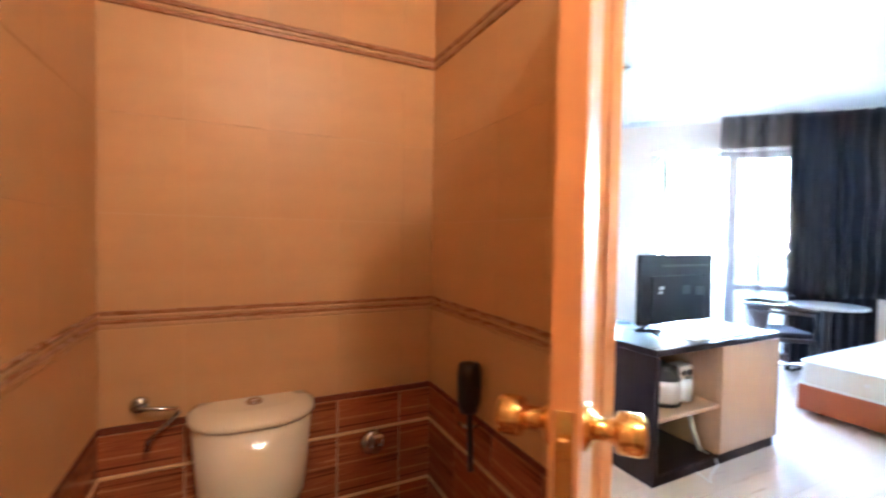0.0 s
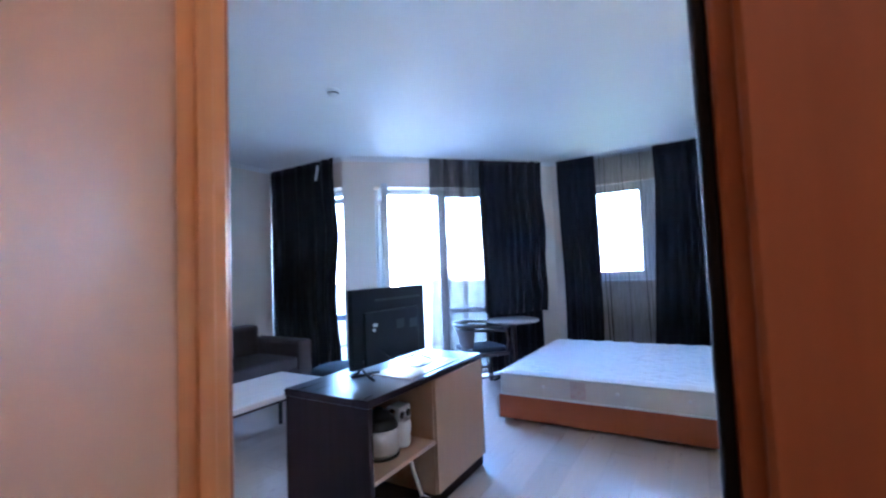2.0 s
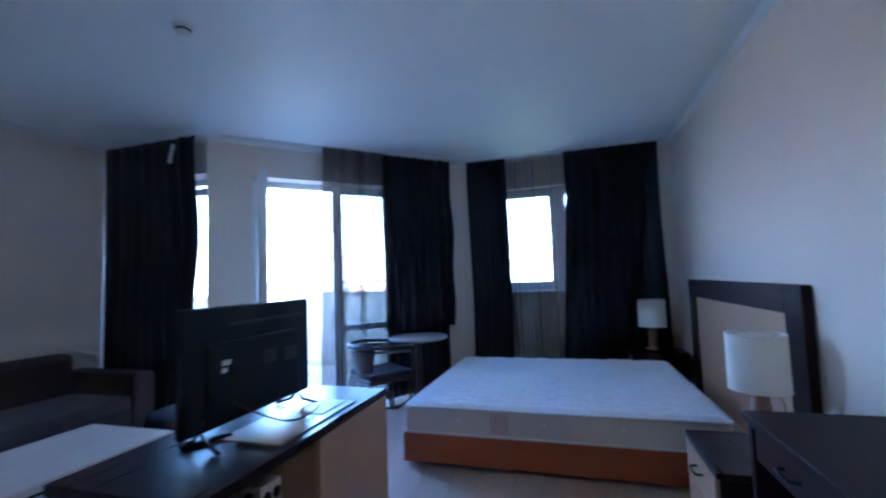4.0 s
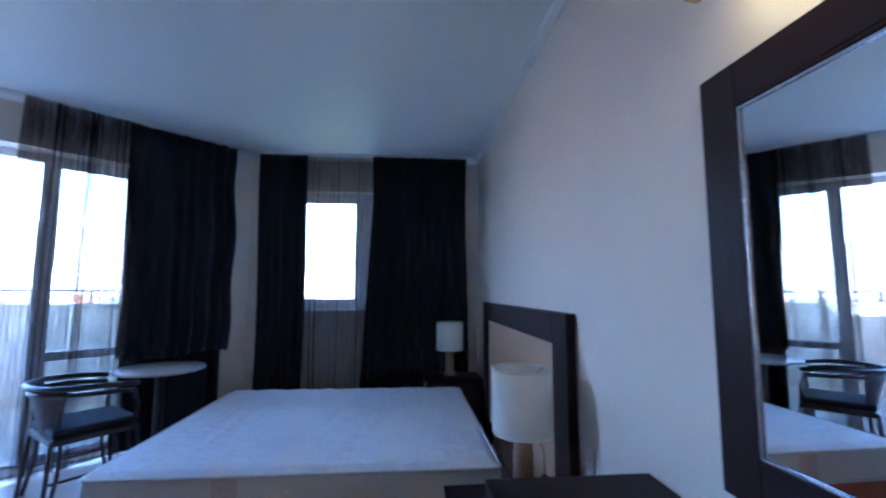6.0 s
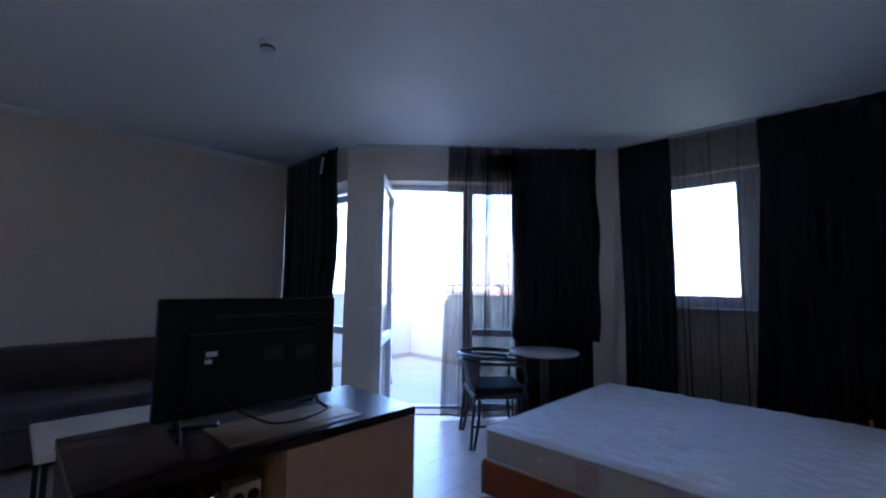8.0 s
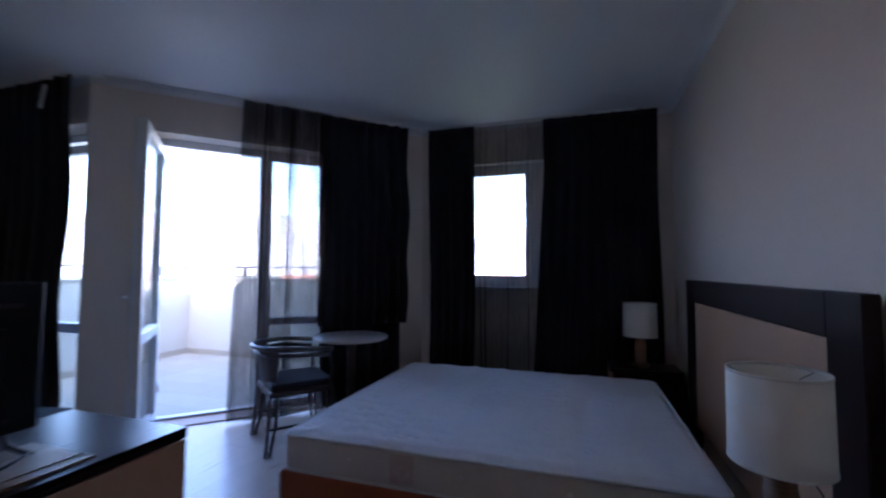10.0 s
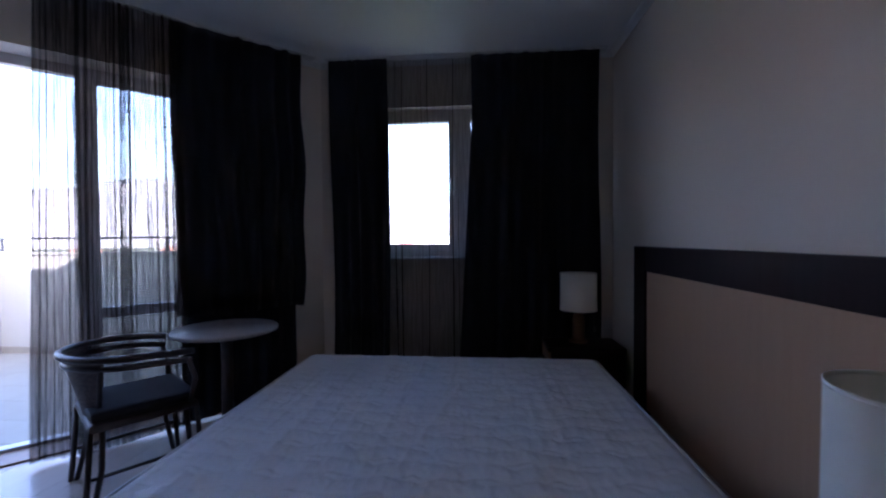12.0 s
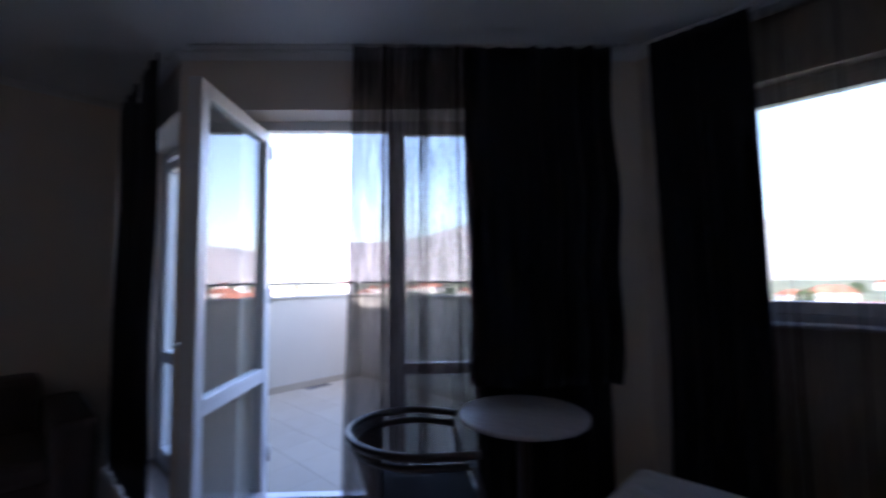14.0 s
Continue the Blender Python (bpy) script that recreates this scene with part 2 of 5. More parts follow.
# woods lightened well past leaf colour: the distance haze is painted in
M_hill = material("haze_toned_hill", (0.36, 0.34, 0.315), 0.95, 0, (0.27, 0.265, 0.26), 0.012)
M_house = material("house_render", (0.74, 0.70, 0.64), 0.85, 0, (0.52, 0.47, 0.41), 0.4, per_object=0.2)
M_roof = material("roof_tiles", (0.40, 0.15, 0.085), 0.8, 0, (0.30, 0.11, 0.06), 0.8, per_object=0.2)
M_leaf = material("far_leaves", (0.07, 0.10, 0.035), 0.8, 0, (0.04, 0.065, 0.02), 1.5)
M_pane_far = material("far_window_pane", (0.03, 0.035, 0.04), 0.15)


# ---------------------------------------------------------------- mesh helpers
def bm_box(x0, x1, y0, y1, z0, z1, bev=0.003, bm=None):
    out = bm or bmesh.new()
    b = bmesh.new()
    bmesh.ops.create_cube(b, size=1)
    for v in b.verts:
        v.co = Vector(((x0 + x1) / 2 + v.co.x * (x1 - x0), (y0 + y1) / 2 + v.co.y * (y1 - y0), (z0 + z1) / 2 + v.co.z * (z1 - z0)))
    if bev:
        bmesh.ops.bevel(b, geom=b.edges[:], offset=bev, segments=2 if bev > 0.008 else 1, affect="EDGES", profile=0.6)
    if bm is None:
        out.free()
        return b
    return join(out, b)


def join(a, b, m=None):
    """Adds the mesh b to a and frees b."""
    table = {}
    for v in b.verts:
        table[v] = a.verts.new(m @ v.co if m else v.co)
    for f in b.faces:
        g = a.faces.new([table[v] for v in f.verts])
        g.smooth = f.smooth
    b.free()
    return a


def bm_lathe(profile, seg=32, at=(0, 0, 0)):
    """A turned body from (radius, height) pairs."""
    bm = bmesh.new()
    rings = []
    for r, z in profile:
        if r < 1e-5:
            rings.append([bm.verts.new((at[0], at[1], at[2] + z))])
        else:
            rings.append([bm.verts.new((at[0] + r * math.cos(2 * math.pi * i / seg), at[1] + r * math.sin(2 * math.pi * i / seg), at[2] + z)) for i in range(seg)])
    for a, b in zip(rings, rings[1:]):
        for i in range(seg):
            j = (i + 1) % seg
            if len(a) == 1 and len(b) == 1:
                continue
            if len(a) == 1:
                f = bm.faces.new((a[0], b[j], b[i]))
            elif len(b) == 1:
                f = bm.faces.new((a[i], a[j], b[0]))
            else:
                f = bm.faces.new((a[i], a[j], b[j], b[i]))
            f.smooth = True
    bmesh.ops.recalc_face_normals(bm, faces=bm.faces[:])
    return bm


def bm_tube(points, r, seg=8, caps=True):
    """A round rod along points."""
    bm = bmesh.new()
    pts = [Vector(p) for p in points]
    rings = []
    side = None
    for i, p in enumerate(pts):
        d = (pts[min(i + 1, len(pts) - 1)] - pts[max(i - 1, 0)]).normalized()
        if side is None:
            side = d.cross(Vector((0, 0, 1)))
            if side.length < 0.1:
                side = d.cross(Vector((1, 0, 0)))
        side = (side - d * side.dot(d)).normalized()
        up = d.cross(side)
        rr = r(i / max(1, len(pts) - 1)) if callable(r) else r
        rings.append([bm.verts.new(p + rr * (math.cos(2 * math.pi * k / seg) * side + math.sin(2 * math.pi * k / seg) * up)) for k in range(seg)])
    for a, b in zip(rings, rings[1:]):
        for k in range(seg):
            f = bm.faces.new((a[k], a[(k + 1) % seg], b[(k + 1) % seg], b[k]))
            f.smooth = True
    if caps:
        bm.faces.new(rings[0][::-1])
        bm.faces.new(rings[-1])
    bmesh.ops.recalc_face_normals(bm, faces=bm.faces[:])
    return bm


def bm_grid(nu, nv, f):
    bm = bmesh.new()
    rows = [[bm.verts.new(f(i / nu, j / nv)) for i in range(nu + 1)] for j in range(nv + 1)]
    for a, b in zip(rows, rows[1:]):
        for i in range(nu):
            q = bm.faces.new((a[i], a[i + 1], b[i + 1], b[i]))
            q.smooth = True
    return bm


def bm_poly(points, z0, z1):
    """An upright prism over a plan outline."""
    bm = bmesh.new()
    lo = [bm.verts.new((x, y, z0)) for x, y in points]
    hi = [bm.verts.new((x, y, z1)) for x, y in points]
    bm.faces.new(lo[::-1])
    bm.faces.new(hi)
    for i in range(len(points)):
        j = (i + 1) % len(points)
        bm.faces.new((lo[i], lo[j], hi[j], hi[i]))
    bmesh.ops.recalc_face_normals(bm, faces=bm.faces[:])
    return bm


def mesh_of(name, bm, mat):
    me = bpy.data.meshes.new(name)
    bm.to_mesh(me)
    bm.free()
    me.materials.append(mat)
    return me


def part(name, bm, mat, parent, label=""):
    ob = new(name, mesh_of(name, bm, mat) if isinstance(bm, bmesh.types.BMesh) else bm)
    ob.parent = parent
    if label:
        tagged(ob, label)
    return ob


def setting(name, bm, mat, label, category):
    return tagged(new(name, mesh_of(name, bm, mat)), label, category, kind="structure")


def thing(name, at, label, category, group=""):
    ob = new(name)
    ob.empty_display_size = 0.1
    ob.matrix_world = at
    return tagged(ob, label, category, group)


def solid(name, bm, mat, at, label, category, group=""):
    ob = new(name, mesh_of(name, bm, mat))
    ob.matrix_world = at
    return tagged(ob, label, category, group)


# ---------------------------------------------------------------- the shell
CEIL = 2.70
XE, XW, YN, YB, YS = 1.36, -4.12, 6.43, 4.48, 1.155     # east, west, window wall, short balcony wall, south wall
VX, CX = -2.94, -0.99                                   # ends of the slanting wall
T = 0.30
DIAG = Matrix.Translation((VX, YB, 0)) @ pose(0, 0, 0, 0, 0, 45)     # along the slanting wall, y outwards


def wall(name, p0, p1, openings, mat, label, thick=T, z0=-0.12, z1=CEIL + 0.0):
    """A wall from p0 to p1, its body to the left of that way, with openings (from, to, sill, head)."""
    d = Vector((p1[0] - p0[0], p1[1] - p0[1], 0))
    us = sorted({0.0, d.length, *[v for o in openings for v in o[:2]]})
    zs = sorted({z0, z1, *[max(z0, v) for o in openings for v in o[2:]]})
    bm, at = bmesh.new(), {}

    def vert(i, y, k):
        key = (i, y, k)
        if key not in at:
            at[key] = bm.verts.new((us[i], y, zs[k]))
        return at[key]

    def full(i, k):
        if not (0 <= i < len(us) - 1 and 0 <= k < len(zs) - 1):
            return False
        u, z = (us[i] + us[i + 1]) / 2, (zs[k] + zs[k + 1]) / 2
        return not any(a < u < b and s < z < h for a, b, s, h in openings)
    for i in range(len(us) - 1):
        for k in range(len(zs) - 1):
            if not full(i, k):
                continue
            for y in (0.0, thick):
                bm.faces.new([vert(i, y, k), vert(i + 1, y, k), vert(i + 1, y, k + 1), vert(i, y, k + 1)])
            for di, dk, e in ((-1, 0, ((i, k), (i, k + 1))), (1, 0, ((i + 1, k), (i + 1, k + 1))), (0, -1, ((i, k), (i + 1, k))), (0, 1, ((i, k + 1), (i + 1, k + 1)))):
                if not full(i + di, k + dk):
                    (a, c), (b, q) = e
                    bm.faces.new([vert(a, 0.0, c), vert(b, 0.0, q), vert(b, thick, q), vert(a, thick, c)])
    bmesh.ops.recalc_face_normals(bm, faces=bm.faces[:])
    ob = setting(name, bm, mat, label, "wall")
    ob.matrix_world = Matrix.Translation((p0[0], p0[1], 0)) @ Matrix.Rotation(math.atan2(d.y, d.x), 4, "Z")
    return ob


DU = 0.37, 2.12          # balcony opening along the slanting wall
wall("wall_window", (CX, YN), (XE + T, YN), [(0.37, 1.92, 1.10, 2.325)], M_wall, "cream painted wall with a small white window")
wall("wall_balcony", (VX, YB), (CX, YN), [(DU[0], DU[1], -0.06, 2.355)], M_wall, "cream painted slanting wall with a wide balcony opening")
wall("wall_side_balcony", (XW - T, YB), (VX, YB), [(0.36, 1.47, -0.06, 2.355)], M_wall, "cream painted short wall with a glazed balcony door")
wall("wall_east", (XE, YN), (XE, -0.6), [], M_wall, "plain cream painted wall behind the bed and mirror")
wall("wall_west", (XW, YS - 0.15), (XW, YB), [], M_wall, "plain cream painted wall behind the sofa")
wall("wall_south", (XE, YS), (XW, YS), [(XE - 0.666, XE + 0.045, -0.12, 2.09)], M_wall, "cream painted wall with the bathroom doorway", thick=0.028)

_room = [(XE, YS - 0.03), (XE, YN), (CX, YN), (VX, YB), (XW, YB), (XW, YS - 0.03)]
_slab = [(XE + T, -0.6), (XE + T, YN + T), (CX - 0.12, YN + T), (VX - 0.12, YB + T), (XW - T, YB + T), (XW - T, -0.6)]
setting("floor_base", bm_poly(_slab, -0.20, -0.016), M_joint, "dark underlay below the laminate planks", "floor")
setting("ceiling", bm_poly(_slab, CEIL, CEIL + 0.22), M_ceil, "smooth white painted ceiling", "ceiling")


def cornice(name, a, b, ea=0.0, eb=0.0):
    """A small stepped plaster moulding under the ceiling from a to b; ea, eb: mitre of the ends."""
    d = Vector((b[0] - a[0], b[1] - a[1], 0))
    n = d.length
    prof = [(0, 0), (0, -0.040), (-0.008, -0.040), (-0.011, -0.030), (-0.022, -0.019), (-0.032, -0.008), (-0.040, -0.007), (-0.040, 0)]
    bm = bmesh.new()
    r0 = [bm.verts.new((-ea * y, y, CEIL + z - 0.001)) for y, z in prof]
    r1 = [bm.verts.new((n + eb * y, y, CEIL + z - 0.001)) for y, z in prof]
    for i in range(len(prof)):
        j = (i + 1) % len(prof)
        bm.faces.new((r0[i], r1[i], r1[j], r0[j]))
    bm.faces.new(r0)
    bm.faces.new(r1[::-1])
    bmesh.ops.recalc_face_normals(bm, faces=bm.faces[:])
    ob = setting(name, bm, M_cornice, "white stepped plaster cornice under the ceiling", "cornice")
    ob.matrix_world = Matrix.Translation((a[0], a[1], 0)) @ Matrix.Rotation(math.atan2(d.y, d.x), 4, "Z")


_t = math.tan(radians(22.5))
cornice("cornice_window", (CX, YN), (XE, YN), _t, 1)
cornice("cornice_slant", (VX, YB), (CX, YN), -_t, _t)
cornice("cornice_side", (XW, YB), (VX, YB), 1, -_t)
cornice("cornice_east", (XE, YN), (XE, YS), 1, 1)
cornice("cornice_west", (XW, YS), (XW, YB), 1, 1)
cornice("cornice_south", (XE, YS), (XW, YS), 1, 1)


# ---------------------------------------------------------------- windows and balcony doors
def frame_ring(x0, x1, z0, z1, w, y0, y1):
    """Four mitred-looking bars of width w round an opening."""
    bm = bmesh.new()
    bm_box(x0, x0 + w, y0, y1, z0, z1, 0.004, bm)
    bm_box(x1 - w, x1, y0, y1, z0, z1, 0.004, bm)
    bm_box(x0 + w, x1 - w, y0 + 0.001, y1 - 0.001, z1 - w, z1, 0.004, bm)
    bm_box(x0 + w, x1 - w, y0 + 0.001, y1 - 0.001, z0, z0 + w, 0.004, bm)
    return bm


def pane(parent, x0, x1, z0, z1, y):
    g = part("pane", bm_box(x0, x1, y - 0.006, y + 0.006, z0, z1, 0), M_glass, parent, "clear double glazing pane")
    g.visible_shadow = False
    return g


def handle(parent, x, y, z, s=-1, upright=False):
    bm = bm_box(x - 0.013, x + 0.013, y, y + s * 0.012, z - 0.03, z + 0.03, 0.003) if s > 0 else bm_box(x - 0.013, x + 0.013, y - 0.012, y, z - 0.03, z + 0.03, 0.003)
    dx, dz = (0, -1) if upright else (-1, 0)
    join(bm, bm_tube([(x, y, z), (x, y + s * 0.045, z), (x + 0.02 * dx, y + s * 0.05, z + 0.02 * dz), (x + 0.115 * dx, y + s * 0.05, z + 0.115 * dz)], 0.009, 8))
    return part("window_handle", bm, M_pvc, parent, "white lever handle")


window_1 = thing("window_1", pose(CX, YN, 0), "small white plastic window beside the bed, closed", "window")
window_1["kind"] = "structure"
part("window_frame", frame_ring(0.37, 1.92, 1.10, 2.325, 0.055, 0.09, 0.16), M_pvc, window_1)
part("mullion", bm_box(1.105, 1.185, 0.09, 0.16, 1.155, 2.27, 0.004), M_pvc, window_1)
for _a, _b in ((0.425, 1.105), (1.185, 1.865)):
    _s = part("sash", frame_ring(_a - 0.012, _b + 0.012, 1.143, 2.282, 0.065, 0.068, 0.128), M_pvc, window_1)
    pane(_s, _a + 0.05, _b - 0.05, 1.205, 2.22, 0.10)
handle(window_1, 1.085, 0.068, 1.74, -1, True)
part("window_sill", bm_box(0.34, 1.95, -0.035, 0.09, 1.085, 1.105, 0.005), M_pvc, window_1)

FY = 0.215      # depth of the balcony frames behind the wall's inner face


def glazed_leaf(parent, w, h, name="door_leaf"):
    """A plastic door leaf from its hinge at the origin along x, with a middle rail and two panes."""
    bm = frame_ring(0, w, 0.03, h, 0.074, -0.033, 0.033)
    bm_box(0.074, w - 0.074, -0.031, 0.031, 0.735, 0.815, 0.004, bm)
    leaf = part(name, bm, M_pvc, parent)
    pane(leaf, 0.066, w - 0.066, 0.098, 0.742, 0)
    pane(leaf, 0.066, w - 0.066, 0.808, h - 0.066, 0)
    return leaf


door_2 = thing("door_2", DIAG, "white plastic balcony door standing wide open beside a fixed pane", "balcony door")
door_2["kind"] = "structure"
part("door_frame", frame_ring(DU[0], DU[1], -0.03, 2.355, 0.062, FY - 0.03, FY + 0.04), M_pvc, door_2)
part("mullion", bm_box(1.205, 1.29, FY - 0.03, FY + 0.04, 0.032, 2.293, 0.004), M_pvc, door_2)
_l = glazed_leaf(door_2, 0.79, 2.27)
_l.matrix_local = pose(DU[0] + 0.068, FY - 0.03, 0.0, 0, 0, -91)
handle(_l, 0.755, -0.033, 1.06, -1)
for _z in (0.25, 1.2, 2.1):
    part("hinge", bm_lathe([(0, 0), (0.009, 0), (0.009, 0.09), (0, 0.09)], 10, (0.0, 0.038, _z)), M_pvc, _l)
bm = frame_ring(0, 0.775, 0.03, 2.296, 0.026, -0.024, 0.03)
bm_box(0.026, 0.749, -0.022, 0.028, 0.745, 0.815, 0.004, bm)
_f = part("fixed_light", bm, M_pvc, door_2)
_f.matrix_local = pose(1.2885, FY + 0.005, 0.0)
pane(_f, 0.02, 0.755, 0.05, 0.75, 0)
pane(_f, 0.02, 0.755, 0.81, 2.275, 0)
part("threshold", bm_box(DU[0], DU[1], -0.01, FY - 0.032, -0.03, 0.012, 0.004), M_lampwood, door_2, "worn wooden threshold strip")

door_3 = thing("door_3", pose(XW - T, YB, 0), "white plastic balcony door with a middle rail, closed", "balcony door")
door_3["kind"] = "structure"
part("door_frame", frame_ring(0.36, 1.47, -0.03, 2.355, 0.062, FY - 0.03, FY + 0.04), M_pvc, door_3)
_l = glazed_leaf(door_3, 1.0, 2.27)
_l.matrix_local = pose(0.415, FY, 0.0)


# ---------------------------------------------------------------- curtains
def curtain(name, at, x0, x1, z0, z1, folds, amp, mat, label, edge=None, phase=0.0, seed=0, thick=0.0025, pleat=0.0):
    """Hanging cloth in uneven folds; edge(v) moves the right end of the cloth, from hem (0) to top (1)."""
    def f(u, v):
        e = edge(v) if edge else (0.0, 0.0)
        a, b = x0 + e[0], x1 + e[1]
        w = u + (0.26 if pleat else 0.10) / folds * (math.sin(9.7 * u + seed) + 0.5 * math.sin(19 * u + 0.9 * v + seed))
        if pleat:
            w += (0.10 * math.sin(4.1 * v + 11 * u + seed) + 0.05 * math.sin(10.5 * v + 27 * u)) / folds
        x = a + (b - a) * u + pleat * (0.85 + 0.25 * (math.sin(23.0 * u + seed) + 0.8 * math.sin(41.0 * u + 2 * seed))) * (1.1 - 0.2 * v) * math.sin(2 * math.pi * folds * w + phase + 1.1)
        k = amp * (0.45 + 0.55 * (1 - v)) * (0.7 + 0.3 * math.sin(5.3 * u + seed * 1.7))
        y = k * math.sin(2 * math.pi * folds * w + phase + 0.25 * math.sin(2.2 * v + seed)) + 0.006 * math.sin(31 * u + 3 * v)
        z = z0 + (z1 - z0) * v
        if v == 0:
            z += 0.012 * math.sin(7 * u + seed)
        return (x, y, z)
    bm = bm_grid(max(24, int(folds * (22 if pleat else 12))), 28, f)
    ob = solid(name, bm, mat, at, label, "curtain")
    if thick:
        md = ob.modifiers.new("cloth", "SOLIDIFY")
        md.thickness, md.offset = thick, 0
    return ob


ZC = CEIL - 0.012
SL = DIAG @ pose(0, -0.105, 0)
SL2 = DIAG @ pose(0, -0.055, 0)
WN = pose(0, YN - 0.10, 0)
curtain("curtain", SL, 1.69, 2.535, 0.735, ZC, 8, 0.028, M_curtain, "heavy near-black curtain hung short over the slanting wall", lambda v: (0.01 * math.sin(6 * v), 0.03 * math.sin(2.8 * (1 - v)) + 0.012 * math.sin(14 * v)), seed=2)
curtain("curtain", SL2, 1.72, 2.50, 0.02, ZC, 7, 0.022, M_curtain, "near-black lining curtain reaching the floor", seed=5)
for _y, _k, _p, _s in ((-0.105, 27, 0.0105, 1), (-0.128, 17, 0.016, 8)):
    curtain("sheer_curtain", DIAG @ pose(0, _y, 0), 1.045, 1.75, 0.015, ZC, _k, 0.012, M_sheer, "brown see-through voile curtain at the balcony door", lambda v: (-0.05 * (1 - v), 0.0), seed=_s, thick=0, pleat=_p)
curtain("curtain", WN, -0.875, -0.405, 0.02, ZC, 5, 0.026, M_curtain, "near-black curtain drawn aside of the small window", lambda v: (0.015 * math.sin(5 * v), 0.02 * math.sin(3 * v) - 0.012), seed=3)
curtain("curtain", WN, 0.268, 1.235, 0.02, ZC, 9, 0.026, M_curtain, "wide near-black curtain between the window and the bed lamp", lambda v: (-0.065 + 0.065 * max(0.0, 1 - abs(v - 0.83) * 1.4) - 0.05 * (1 - v), 0.012 * math.sin(6 * v)), seed=7)
curtain("sheer_curtain", pose(0, YN - 0.052, 0), -0.44, 0.30, 0.02, ZC, 13, 0.010, M_sheer_light, "brown see-through voile across the small window", seed=4, thick=0, pleat=0.0125)
curtain("curtain", pose(0, YB - 0.105, 0), -4.112, -2.955, 0.02, ZC, 8, 0.022, M_curtain, "near-black curtain over the side balcony door, edge pulled back", lambda v: (0.0, 0.034 * math.sin(11 * v + 0.6)), seed=9)
solid("curtain_tape", bm_box(-0.02, 0.02, -0.004, 0.004, -0.09, 0.09, 0.002), M_white_plastic, pose(-3.21, YB - 0.15, 2.53, 0, 14, 0), "loose white heading tape hanging from the dark curtain", "tape")


def rail(name, at, x0, x1):
    bm = bmesh.new()
    for y in (-0.105, -0.055):
        bm_box(x0, x1, y - 0.012, y + 0.012, CEIL - 0.016, CEIL - 0.002, 0.002, bm)
    ob = solid(name, bm, M_white_plastic, at, "white double curtain rail fixed to the ceiling", "curtain rail")
    return ob


rail("curtain_rail", DIAG, 0.10, 2.66)
rail("curtain_rail", pose(0, YN, 0), CX + 0.08, XE - 0.07)
rail("curtain_rail", pose(0, YB, 0), XW + 0.07, VX - 0.10)


# ---------------------------------------------------------------- bed
def quilt_height(x, y):
    """Wavy quilting rows of the mattress cover with long soft creases."""
    row = math.floor(y / 0.11 + 50)
    a = abs(math.sin(math.pi * (y / 0.11 + 0.20 * math.sin(x * 24 + 2.4 * (row % 2) + 0.8 * math.sin(y * 2 + x)) + 0.06 * math.sin(x * 61))))
    crease = 0.010 * noise.noise((x * 9, y * 1.4, 3.0)) + 0.004 * noise.noise((x * 27, y * 2.6, 8.0)) + 0.003 * noise.noise((x * 55, y * 30, 1.0))
    fold = 0.008 * math.exp(-((x - 0.05 - 0.22 * y) / 0.022) ** 2) * math.exp(-((y + 0.15) / 0.45) ** 2)
    return 0.0105 * a ** 0.5 + crease + fold


